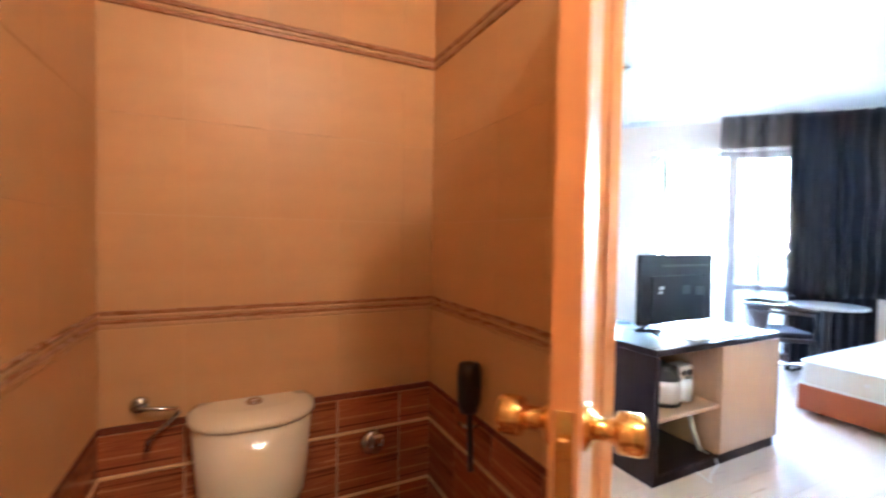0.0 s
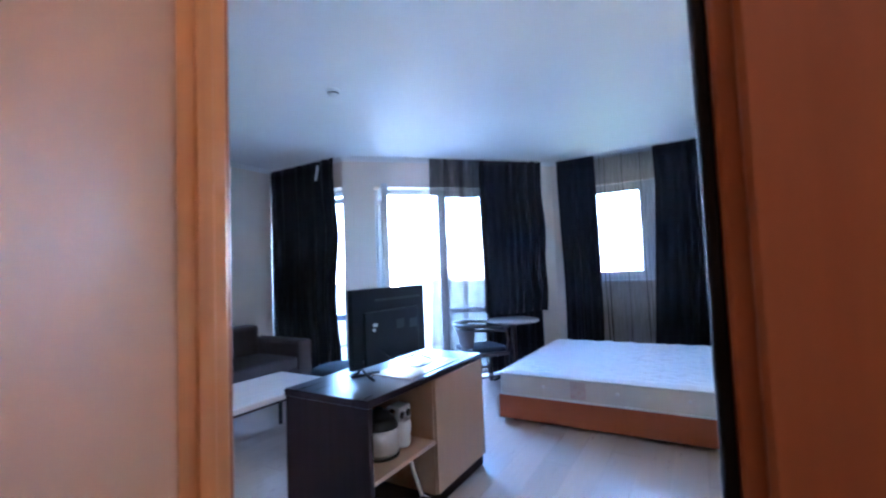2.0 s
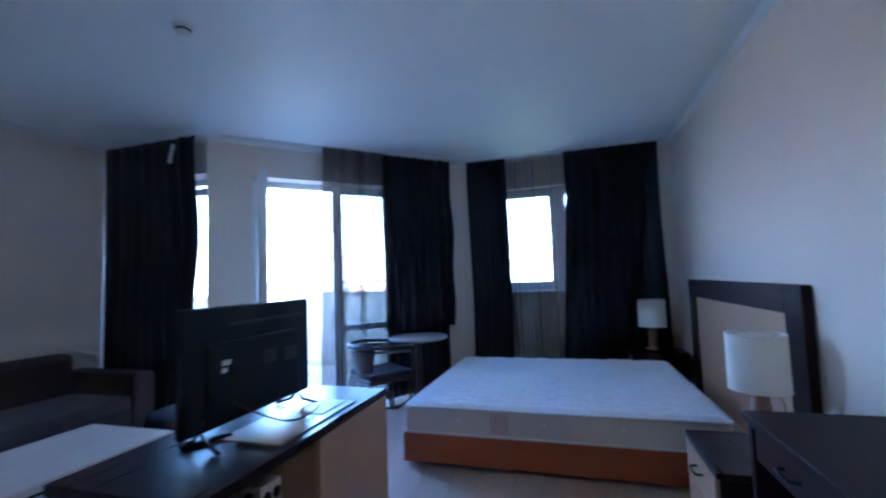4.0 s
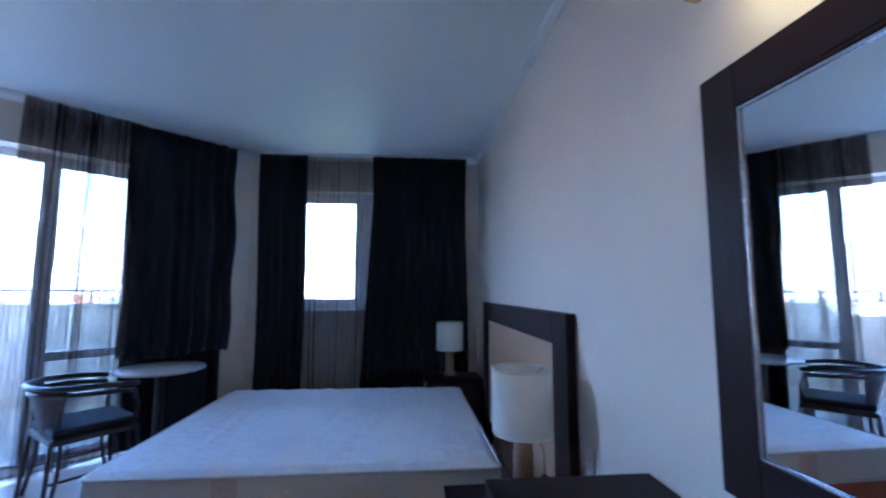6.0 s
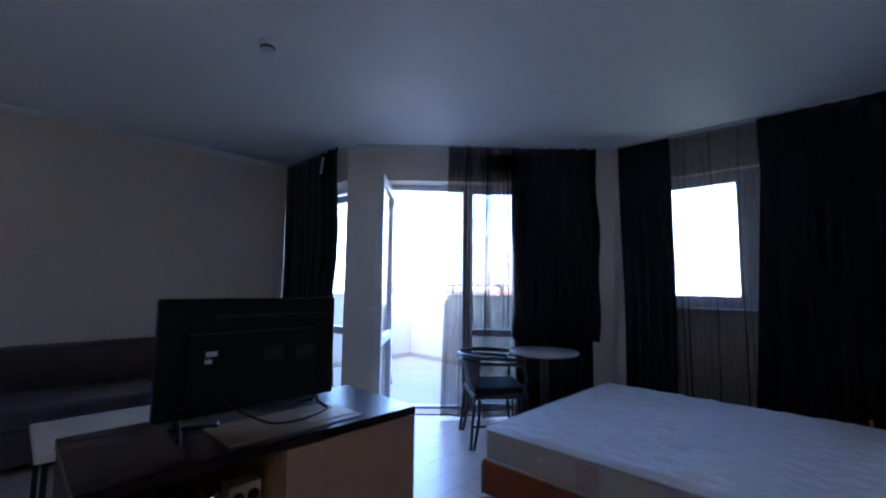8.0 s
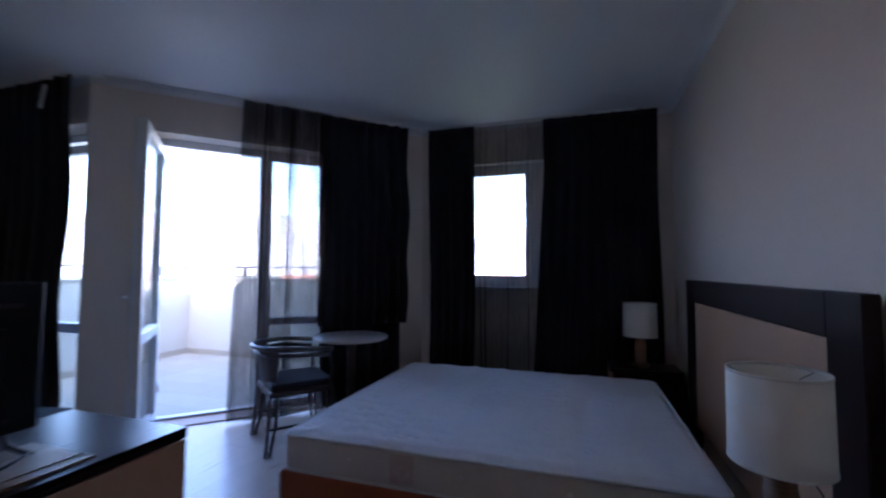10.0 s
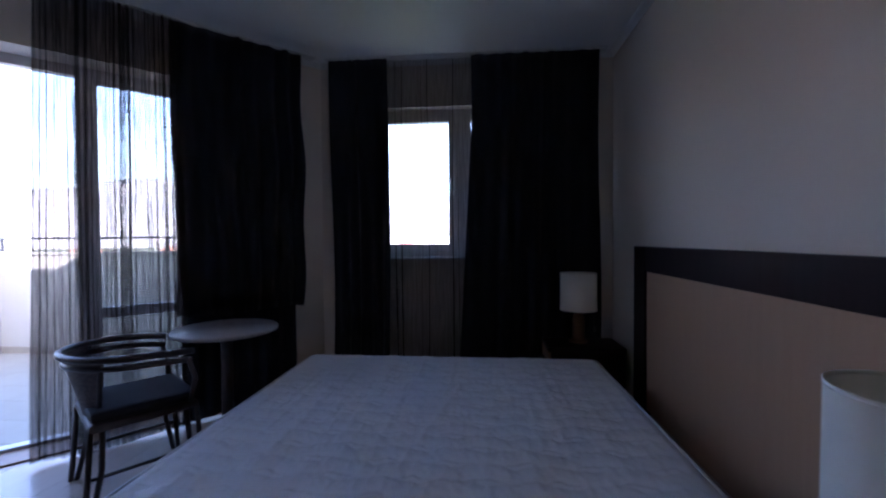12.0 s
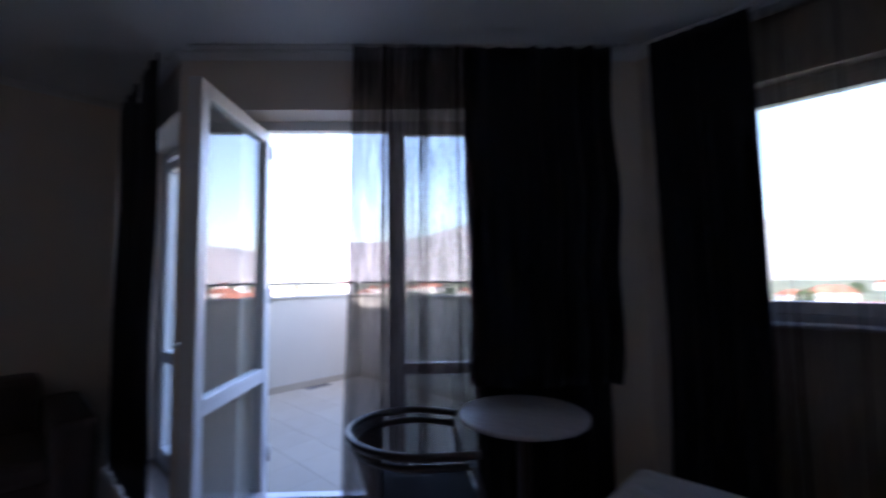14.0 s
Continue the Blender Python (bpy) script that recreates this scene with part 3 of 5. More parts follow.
def build_bed():
    bed = thing("bed_base", pose(0.10, 5.085, 0), "low orange fabric-covered double bed base", "bed base")
    hx, hy = 1.015, 0.895
    bm = bm_box(-hx, hx - 0.03, -hy, hy, 0.03, 0.225, 0.012)
    part("box", bm, M_base, bed)
    for sx in (-0.9, 0.85):
        for sy in (-0.8, 0.8):
            part("foot", bm_lathe([(0, 0), (0.025, 0), (0.03, 0.035), (0, 0.035)], 14, (sx, sy, 0)), M_black, bed)
    part("corner_flap", bm_box(-hx - 0.012, -hx - 0.002, -hy + 0.002, -hy + 0.05, 0.02, 0.21, 0.003), M_matside, bed, "loose fabric flap at the corner")

    mat = thing("mattress", pose(0.10, 5.085, 0.225), "white quilted bare mattress lying on the bed base", "mattress")
    mx, my, h = 1.005, 0.888, 0.19

    def top(u, v):
        x, y = -mx + 2 * mx * u, -my + 2 * my * v
        e = min(1.0, min(mx - abs(x), my - abs(y)) / 0.05)
        return (x, y, h - 0.012 + 0.012 * math.sin(e * math.pi / 2) + quilt_height(x, y) * e)
    part("top_cover", bm_grid(260, 240, top), M_mattress, mat)
    bm = bmesh.new()
    ring = []
    r = 0.05
    for cx, cy, a0 in ((mx - r, my - r, 0), (-mx + r, my - r, 90), (-mx + r, -my + r, 180), (mx - r, -my + r, 270)):
        for k in range(7):
            a = radians(a0 + 15 * k)
            ring.append((cx + r * math.cos(a), cy + r * math.sin(a)))
    rows = []
    for k in range(9):
        t = k / 8
        s = 1 + 0.006 * math.sin(math.pi * t)
        rows.append([bm.verts.new((x * s, y * s, 0.002 + (h - 0.016) * t)) for x, y in ring])
    for a, b in zip(rows, rows[1:]):
        for i in range(len(ring)):
            j = (i + 1) % len(ring)
            bm.faces.new((a[i], a[j], b[j], b[i])).smooth = True
    bm.faces.new(rows[0][::-1])
    part("border", bm, M_matside, mat, "beige quilted mattress border")
    for z in (h - 0.012, 0.008):
        part("piping", bm_tube([(x * 1.004, y * 1.004, z) for x, y in ring + ring[:1]], 0.008, 6, False), M_piping, mat, "white corded edge")
    part("label_patch", bm_box(-0.40, -0.28, -my - 0.009, -my - 0.005, 0.03, 0.165, 0.001), M_patch, mat, "faded pink printed label")
    for x in (-0.62, -0.05, 0.42, 0.78):
        part("vent", bm_lathe([(0, 0), (0.012, 0), (0.010, 0.004), (0.004, 0.002), (0, 0.002)], 12), M_piping, mat).matrix_local = pose(x, -my - 0.006, 0.10, 90, 0, 0)

    head = thing("headboard", pose(XE, 4.80, 0), "dark wood headboard with a light wood inset panel", "headboard")
    bm = bmesh.new()
    bm_box(-0.048, -0.003, -1.0, -0.81, 0.0, 1.195, 0.004, bm)
    bm_box(-0.048, -0.003, 0.85, 1.035, 0.0, 1.195, 0.004, bm)
    bm_box(-0.048, -0.003, -0.81, 0.85, 1.045, 1.195, 0.004, bm)
    part("frame", bm, M_wenge, head)
    part("panel", bm_box(-0.036, -0.005, -0.81, 0.85, 0.20, 1.045, 0.002), M_beech, head, "light wood inset panel")


build_bed()


def build_nightstand(at):
    ns = thing("nightstand", at, "dark wood nightstand with two pale drawers", "nightstand", "nightstands beside the bed")
    w, d, h = 0.25, 0.265, 0.45
    bm = bmesh.new()
    bm_box(-d + 0.02, d, -w, -w + 0.02, 0.03, h - 0.028, 0.002, bm)
    bm_box(-d + 0.02, d, w - 0.02, w, 0.03, h - 0.028, 0.002, bm)
    bm_box(d - 0.012, d, -w + 0.02, w - 0.02, 0.03, h - 0.028, 0.001, bm)
    bm_box(-d + 0.03, d - 0.012, -w + 0.02, w - 0.02, 0.03, 0.05, 0.001, bm)
    part("body", bm, M_wenge, ns)
    part("top", bm_box(-d, d, -w - 0.008, w + 0.008, h - 0.027, h, 0.003), M_wenge_top, ns)
    for z0, z1 in ((0.06, 0.235), (0.243, 0.418)):
        dr = part("drawer", bm_box(-d + 0.002, -d + 0.02, -w + 0.023, w - 0.023, z0, z1, 0.002), M_beech, ns, "pale wood drawer front")
        z = (z0 + z1) / 2 + 0.02
        part("handle", bm_tube([(-d + 0.004, -0.05, z), (-d - 0.024, -0.05, z), (-d - 0.03, -0.035, z), (-d - 0.03, 0.035, z), (-d - 0.024, 0.05, z), (-d + 0.004, 0.05, z)], 0.006, 8), M_dark_metal, dr, "dark bow handle")
    for sx in (-d + 0.05, d - 0.04):
        for sy in (-w + 0.03, w - 0.03):
            part("foot", bm_lathe([(0, 0), (0.018, 0), (0.02, 0.03), (0, 0.03)], 12, (sx, sy, 0)), M_black, ns)
    return ns


_ns = build_nightstand(pose(1.055, 3.66, 0))
copy_thing(_ns, pose(1.055, 6.145, 0) @ Matrix.Diagonal((1, 0.62, 1.0755, 1)))


def build_lamp(at):
    la = thing("table_lamp", at, "table lamp, white drum shade on a turned wooden base, unlit", "table lamp", "lamps on the nightstands")
    part("base", bm_lathe([(0, 0), (0.068, 0), (0.07, 0.012), (0.05, 0.022), (0.042, 0.03), (0.046, 0.06), (0.042, 0.07), (0.046, 0.10), (0.042, 0.11), (0.046, 0.15), (0.042, 0.16), (0.04, 0.20), (0.014, 0.21), (0.012, 0.25), (0, 0.25)], 28), M_lampwood, la)
    part("socket", bm_lathe([(0, 0.25), (0.018, 0.25), (0.018, 0.30), (0, 0.30)], 16), M_white_plastic, la)
    part("bulb", bm_lathe([(0, 0.30), (0.013, 0.302), (0.016, 0.32), (0.029, 0.35), (0.030, 0.37), (0.02, 0.39), (0, 0.397)], 18), M_white_plastic, la)
    sh = part("shade", bm_lathe([(0.131, 0.238), (0.129, 0.508), (0.1265, 0.508), (0.1285, 0.238), (0.131, 0.238)], 56), M_shade, la)
    part("hem", bm_lathe([(0.1322, 0.236), (0.1322, 0.244), (0.1275, 0.244), (0.1275, 0.236), (0.1322, 0.236)], 56), M_shade, sh)
    part("hem", bm_lathe([(0.1302, 0.501), (0.1302, 0.5095), (0.1255, 0.5095), (0.1255, 0.501), (0.1302, 0.501)], 56), M_shade, sh)
    bm = bm_lathe([(0.0185, 0.296), (0.021, 0.296), (0.021, 0.304), (0.0185, 0.304), (0.0185, 0.296)], 20)
    for k in range(3):
        a = radians(25 + 120 * k)
        join(bm, bm_tube([(0.02 * math.cos(a), 0.02 * math.sin(a), 0.30), (0.08 * math.cos(a), 0.08 * math.sin(a), 0.48), (0.127 * math.cos(a), 0.127 * math.sin(a), 0.498)], 0.002, 6))
    part("wire_carrier", bm, M_metal, sh, "thin wire carrier")
    c = [(0.03, -0.03, 0.27), (0.06, -0.10, 0.20), (0.062, -0.105, 0.14), (0.06, -0.108, 0.10)]
    cord = part("pull_switch", bm_tube(c, 0.0022, 6), M_black, la, "dark cord with a small switch")
    part("switch_knob", bm_box(0.048, 0.072, -0.118, -0.098, 0.07, 0.105, 0.004), M_dark_metal, cord)
    return la


_la = build_lamp(pose(1.125, 3.85, 0.45))
copy_thing(_la, pose(1.04, 6.18, 0.484, 0, 0, 70))


# ---------------------------------------------------------------- desk, mirror, wall lamp
def build_desk():
    de = thing("desk", pose(1.105, 2.66, 0), "dark wood writing desk against the wall below the mirror", "desk")
    d, w, h = 0.25, 0.605, 0.75
    part("top", bm_box(-d, d, -w, w, h - 0.036, h, 0.003), M_desk, de)
    for s in (-1, 1):
        part("side_panel", bm_box(-d + 0.015, d - 0.005, s * w - 0.018 - s * 0.03, s * w + 0.018 - s * 0.03, 0, h - 0.036, 0.003), M_wenge, de)
    part("back_panel", bm_box(d - 0.05, d - 0.032, -w + 0.05, w - 0.05, 0.35, h - 0.036, 0.002), M_wenge, de)
    dr = part("drawer", bm_box(-d + 0.02, -d + 0.038, -w + 0.06, w - 0.06, h - 0.16, h - 0.042, 0.002), M_wenge, de)
    for y in (-0.28, 0.28):
        part("handle", bm_tube([(-d + 0.022, y - 0.05, h - 0.10), (-d - 0.004, y - 0.05, h - 0.10), (-d - 0.008, y, h - 0.10), (-d - 0.004, y + 0.05, h - 0.10), (-d + 0.022, y + 0.05, h - 0.10)], 0.006, 8), M_dark_metal, dr)
    st = thing("stool", pose(1.06, 2.99, 0), "purple upholstered stool pushed under the desk", "stool")
    part("seat", bm_box(-0.17, 0.17, -0.16, 0.16, 0.30, 0.44, 0.03), M_purple, st)
    for sx in (-0.13, 0.13):
        for sy in (-0.12, 0.12):
            part("leg", bm_lathe([(0, 0), (0.014, 0), (0.02, 0.30), (0, 0.30)], 12, (sx, sy, 0)), M_wenge, st)

    mi = thing("wall_mirror", pose(XE + 0.008, 2.43, 0, 0, 0, 1.45), "large wall mirror in a broad dark wood frame", "mirror")
    y0, y1, z0, z1, w = -0.50, 0.50, 0.85, 1.80, 0.105
    for a, b, c, e in ((y0, y0 + w, z0, z1), (y1 - w, y1, z0, z1)):
        part("frame_bar", bm_box(-0.022, -0.003, a, b, c, e, 0.003), M_wenge, mi)
    for c, e in ((z0, z0 + w), (z1 - w, z1)):
        part("frame_bar", bm_box(-0.022, -0.003, y0 + w, y1 - w, c, e, 0.003), M_wenge_top, mi)
    part("glass", bm_box(-0.014, -0.004, y0 + w, y1 - w, z0 + w, z1 - w, 0), M_mirror, mi, "clear silvered mirror glass")
    bm = bmesh.new()
    for a, b, c, e in ((y0 + w, y0 + w + 0.005, z0 + w, z1 - w), (y1 - w - 0.005, y1 - w, z0 + w, z1 - w), (y0 + w + 0.005, y1 - w - 0.005, z0 + w, z0 + w + 0.005), (y0 + w + 0.005, y1 - w - 0.005, z1 - w - 0.005, z1 - w)):
        bm_box(-0.019, -0.0145, a, b, c, e, 0, bm)
    part("bevel_strip", bm, M_metal, mi, "bright bevelled glass edge")

    sc = thing("wall_lamp", pose(XE, 2.62, 1.985), "lit brass wall lamp over the mirror", "wall lamp")
    part("wall_plate", bm_box(-0.016, -0.002, -0.06, 0.06, -0.035, 0.035, 0.006), M_brass, sc)
    part("arm", bm_tube([(-0.01, 0, 0), (-0.05, 0, 0.012), (-0.085, 0, 0.002)], 0.010, 10), M_brass, sc)
    tube_m = pose(-0.09, 0, 0, 90, 0, 0)
    part("bulb", bm_lathe([(0, -0.14), (0.026, -0.14), (0.03, -0.13), (0.03, 0.13), (0.026, 0.14), (0, 0.14)], 24), M_bulb, sc, "glowing warm tube").matrix_local = tube_m
    for z in (-0.235, 0.135):
        part("end_cap", bm_lathe([(0, z), (0.028, z), (0.034, z + 0.008), (0.034, z + 0.092), (0.031, z + 0.10), (0, z + 0.10)], 24), M_brass, sc).matrix_local = tube_m

    so = thing("power_socket", pose(XE, 3.69, 0.60, 90, 0, 0), "white double wall socket above the nightstand", "socket")
    part("plate", bm_box(-0.011, -0.001, -0.075, 0.075, -0.04, 0.04, 0.004), M_white_plastic, so)
    for y in (-0.036, 0.036):
        part("outlet", bm_lathe([(0, -0.006), (0.016, -0.006), (0.018, 0.0), (0.022, 0.0), (0.022, 0.006), (0, 0.006)], 20), M_white_plastic, so).matrix_local = pose(-0.013, y, 0, 0, 90, 0)


build_desk()


# ---------------------------------------------------------------- television cabinet
CAB = pose(-0.965, 2.837, 0)


def build_cabinet():
    ca = thing("tv_cabinet", CAB, "dark wood cabinet with an open shelf and one light door", "cabinet")
    d, w, h, k = 0.275, 0.585, 0.73, 0.034
    part("top", bm_box(-d - 0.004, d + 0.004, -w - 0.004, w + 0.004, h - 0.036, h, 0.003), M_wenge_top, ca)
    part("side_panel", bm_box(-d, d, -w, -w + k, 0, h - 0.036, 0.003), M_wenge, ca)
    part("side_panel", bm_box(-d, d - 0.02, w - k, w, 0, h - 0.036, 0.003), M_wenge, ca)
    part("base_panel", bm_box(-d, d - 0.002, -w + k, w - k, 0.0, 0.055, 0.003), M_wenge, ca)
    part("back_panel", bm_box(-d, -d + 0.016, -w + k, w - k, 0.055, h - 0.036, 0.001), M_beech, ca, "light wood back panel")
    part("divider", bm_box(-d + 0.016, d - 0.02, -0.02, 0.0, 0.055, h - 0.036, 0.001), M_beech, ca, "light wood divider")
    part("shelf", bm_box(-d + 0.016, d - 0.006, -w + k, -0.02, 0.335, 0.357, 0.002), M_beech, ca, "light wood shelf")
    dr = part("door", bm_box(d - 0.019, d + 0.001, -0.016, w - 0.003, 0.060, h - 0.040, 0.002), M_beech, ca, "light wood flush door")
    part("edge_strip", bm_box(d - 0.019, d + 0.002, w - 0.003, w + 0.001, 0.060, h - 0.040, 0.0005), M_wenge, dr)

    tv = thing("television", CAB @ pose(-0.02, -0.018, 0.73), "black flat television seen from its back on the cabinet", "television")
    tw, z0, z1 = 0.350, 0.055, 0.485
    bm = bm_box(-0.022, 0.012, -tw, tw, z0, z1, 0.006)
    part("shell", bm, M_tv, tv)
    part("back_cover", bm_box(0.0, 0.024, -tw + 0.09, tw - 0.09, z0 + 0.01, z1 - 0.13, 0.010), M_tv, tv)
    part("screen", bm_box(-0.0245, -0.0205, -tw + 0.01, tw - 0.01, z0 + 0.015, z1 - 0.01, 0), M_screen, tv, "glossy black screen")
    part("vent_slot", bm_box(0.0115, 0.0135, -tw + 0.19, tw - 0.05, z1 - 0.075, z1 - 0.062, 0), M_black, tv, "long dark vent slot")
    part("label", bm_box(0.0235, 0.0252, -0.195, -0.155, z0 + 0.215, z0 + 0.234, 0), M_white_plastic, tv, "small white type label")
    part("label", bm_box(0.0235, 0.0252, -0.198, -0.172, z0 + 0.190, z0 + 0.206, 0), M_white_plastic, tv, "small white type label")
    part("port_panel", bm_box(0.0235, 0.0255, 0.02, 0.10, z0 + 0.18, z0 + 0.235, 0.001), M_black, tv, "recessed socket panel")
    part("port_panel", bm_box(0.0235, 0.0255, 0.155, 0.24, z0 + 0.17, z0 + 0.225, 0.001), M_black, tv, "recessed socket panel")
    for s in (-1, 1):
        y = s * 0.27
        bm = bm_tube([(-0.10, y - 0.02 * s, 0.007), (-0.03, y, 0.028), (0.0, y, 0.062), (0.03, y, 0.028), (0.10, y + 0.02 * s, 0.007)], 0.0075, 8)
        join(bm, bm_tube([(0, y, 0.06), (0.008, y, 0.10)], 0.008, 8))
        part("stand_leg", bm, M_black, tv)
    c = []
    for k in range(22):
        t = k / 21
        c.append((0.055 + 0.12 * math.sin(2.6 * t) + 0.01 * math.sin(11 * t), -0.17 + 0.42 * t + 0.03 * math.sin(8 * t), 0.018 + 0.12 * (1 - t) ** 6))
    part("power_cable", bm_tube(c, 0.004, 6), M_black, tv, "thin black cable")
    pa = thing("paper_sheet", CAB @ pose(0.10, 0.07, 0.7305, 0, 0, 0), "large pale cardboard sheet lying under the television cable", "cardboard")
    part("sheet", bm_box(-0.13, 0.14, -0.27, 0.26, 0, 0.006, 0.001), M_paper, pa)
    part("flap", bm_box(-0.03, 0.10, 0.05, 0.25, 0.0065, 0.010, 0.001), M_leaflet, pa, "pale printed leaflet")
    ro = thing("remote_control", CAB @ pose(-0.06, -0.22, 0.7305, 0, 0, 64), "slim black remote control on the cabinet", "remote")
    part("case", bm_box(-0.085, 0.085, -0.022, 0.022, 0, 0.016, 0.006), M_black, ro)
    for k in range(5):
        part("button", bm_box(-0.06 + 0.025 * k, -0.045 + 0.025 * k, -0.012, 0.012, 0.0158, 0.018, 0.001), M_dark_metal, ro)

    ke = thing("kettle", CAB @ pose(0.10, -0.30, 0.358) @ Matrix.Diagonal((1.18, 1.18, 1.12, 1)), "steel electric kettle with black handle on the shelf", "kettle")
    part("body", bm_lathe([(0, 0.012), (0.080, 0.012), (0.086, 0.03), (0.086, 0.10), (0.083, 0.128), (0, 0.129)], 36), M_kettle, ke, "satin steel body")
    part("shoulder", bm_lathe([(0.083, 0.1285), (0.078, 0.145), (0.066, 0.168), (0.052, 0.18), (0, 0.184)], 36), M_black, ke, "glossy black upper half")
    part("base", bm_lathe([(0, 0), (0.086, 0), (0.088, 0.012), (0, 0.013)], 32), M_black, ke)
    part("lid", bm_lathe([(0.054, 0.178), (0.046, 0.195), (0.02, 0.203), (0.012, 0.215), (0, 0.218)], 24), M_black, ke)
    part("handle", bm_tube([(-0.01, -0.05, 0.185), (-0.02, -0.085, 0.19), (-0.03, -0.125, 0.165), (-0.03, -0.13, 0.11), (-0.02, -0.095, 0.06)], 0.012, 10), M_black, ke)
    part("spout", bm_tube([(0.0, 0.06, 0.13), (0.0, 0.085, 0.155), (0.0, 0.10, 0.17)], lambda t: 0.022 - 0.008 * t, 12), M_metal, ke)
    cu = thing("jug", CAB @ pose(0.13, -0.155, 0.358) @ Matrix.Diagonal((1.3, 1.3, 1.5, 1)), "white jug standing beside the kettle", "jug")
    part("cup", bm_lathe([(0, 0), (0.034, 0), (0.04, 0.01), (0.041, 0.092), (0.038, 0.092), (0.036, 0.012), (0, 0.012)], 28), M_white_plastic, cu)
    part("handle", bm_tube([(0.0, 0.038, 0.075), (0.0, 0.066, 0.07), (0.0, 0.068, 0.035), (0.0, 0.038, 0.024)], 0.005, 8), M_white_plastic, cu)
    ex = thing("plug_socket_block", CAB @ pose(0.06, -0.085, 0.358), "white extension socket block at the back of the shelf", "extension socket")
    blk = part("block", bm_box(-0.04, 0.05, -0.058, 0.058, 0.10, 0.19, 0.010), M_white_plastic, ex)
    for y in (-0.027, 0.027):
        part("outlet", bm_lathe([(0, -0.006), (0.015, -0.006), (0.017, 0.0), (0.021, 0.0), (0.021, 0.004), (0, 0.004)], 18), M_dark_metal, blk, "dark round outlet").matrix_local = pose(0.0495, y, 0.145, 0, 90, 0)
    part("stem", bm_box(-0.03, 0.02, -0.03, 0.03, 0.0, 0.10, 0.004), M_white_plastic, ex)
    wi = thing("white_cable", CAB @ pose(0, 0, 0), "loose white extension cable trailing out onto the floor", "cable")
    part("drop", bm_tube([(0.12, -0.09, 0.334), (0.15, -0.075, 0.18), (0.19, -0.06, 0.058)], 0.012, 8), M_white_plastic, wi, "flat white cable trunk")
    c = []
    for k in range(30):
        t = k / 29
        c.append((0.19 + 0.17 * math.sin(3.0 * t) + 0.02 * math.sin(13 * t), -0.06 - 0.26 * t + 0.05 * math.sin(9 * t), 0.058 * max(0, 1 - 3 * t) + 0.005))
    part("loop", bm_tube(c, 0.004, 6), M_white_plastic, wi)


build_cabinet()


# ---------------------------------------------------------------- round table and cane chair
def build_table():
    ta = thing("round_table", pose(-1.285, 5.53, 0), "round stone-topped bistro table on a dark pedestal", "table")
    part("tabletop", bm_lathe([(0, 0.672), (0.29, 0.672), (0.308, 0.680), (0.308, 0.695), (0.302, 0.70), (0, 0.70)], 64), M_stone, ta, "pale stone top")
    part("pedestal", bm_lathe([(0.11, 0.672), (0.06, 0.65), (0.035, 0.60), (0.035, 0.10), (0.05, 0.06), (0, 0.06)], 24), M_rattan, ta)
    for k in range(4):
        a = radians(45 + 90 * k)
        c, s = math.cos(a), math.sin(a)
        part("leg", bm_tube([(0.03 * c, 0.03 * s, 0.12), (0.12 * c, 0.12 * s, 0.07), (0.22 * c, 0.22 * s, 0.03), (0.27 * c, 0.27 * s, 0.014)], 0.014, 8), M_rattan, ta)


build_table()


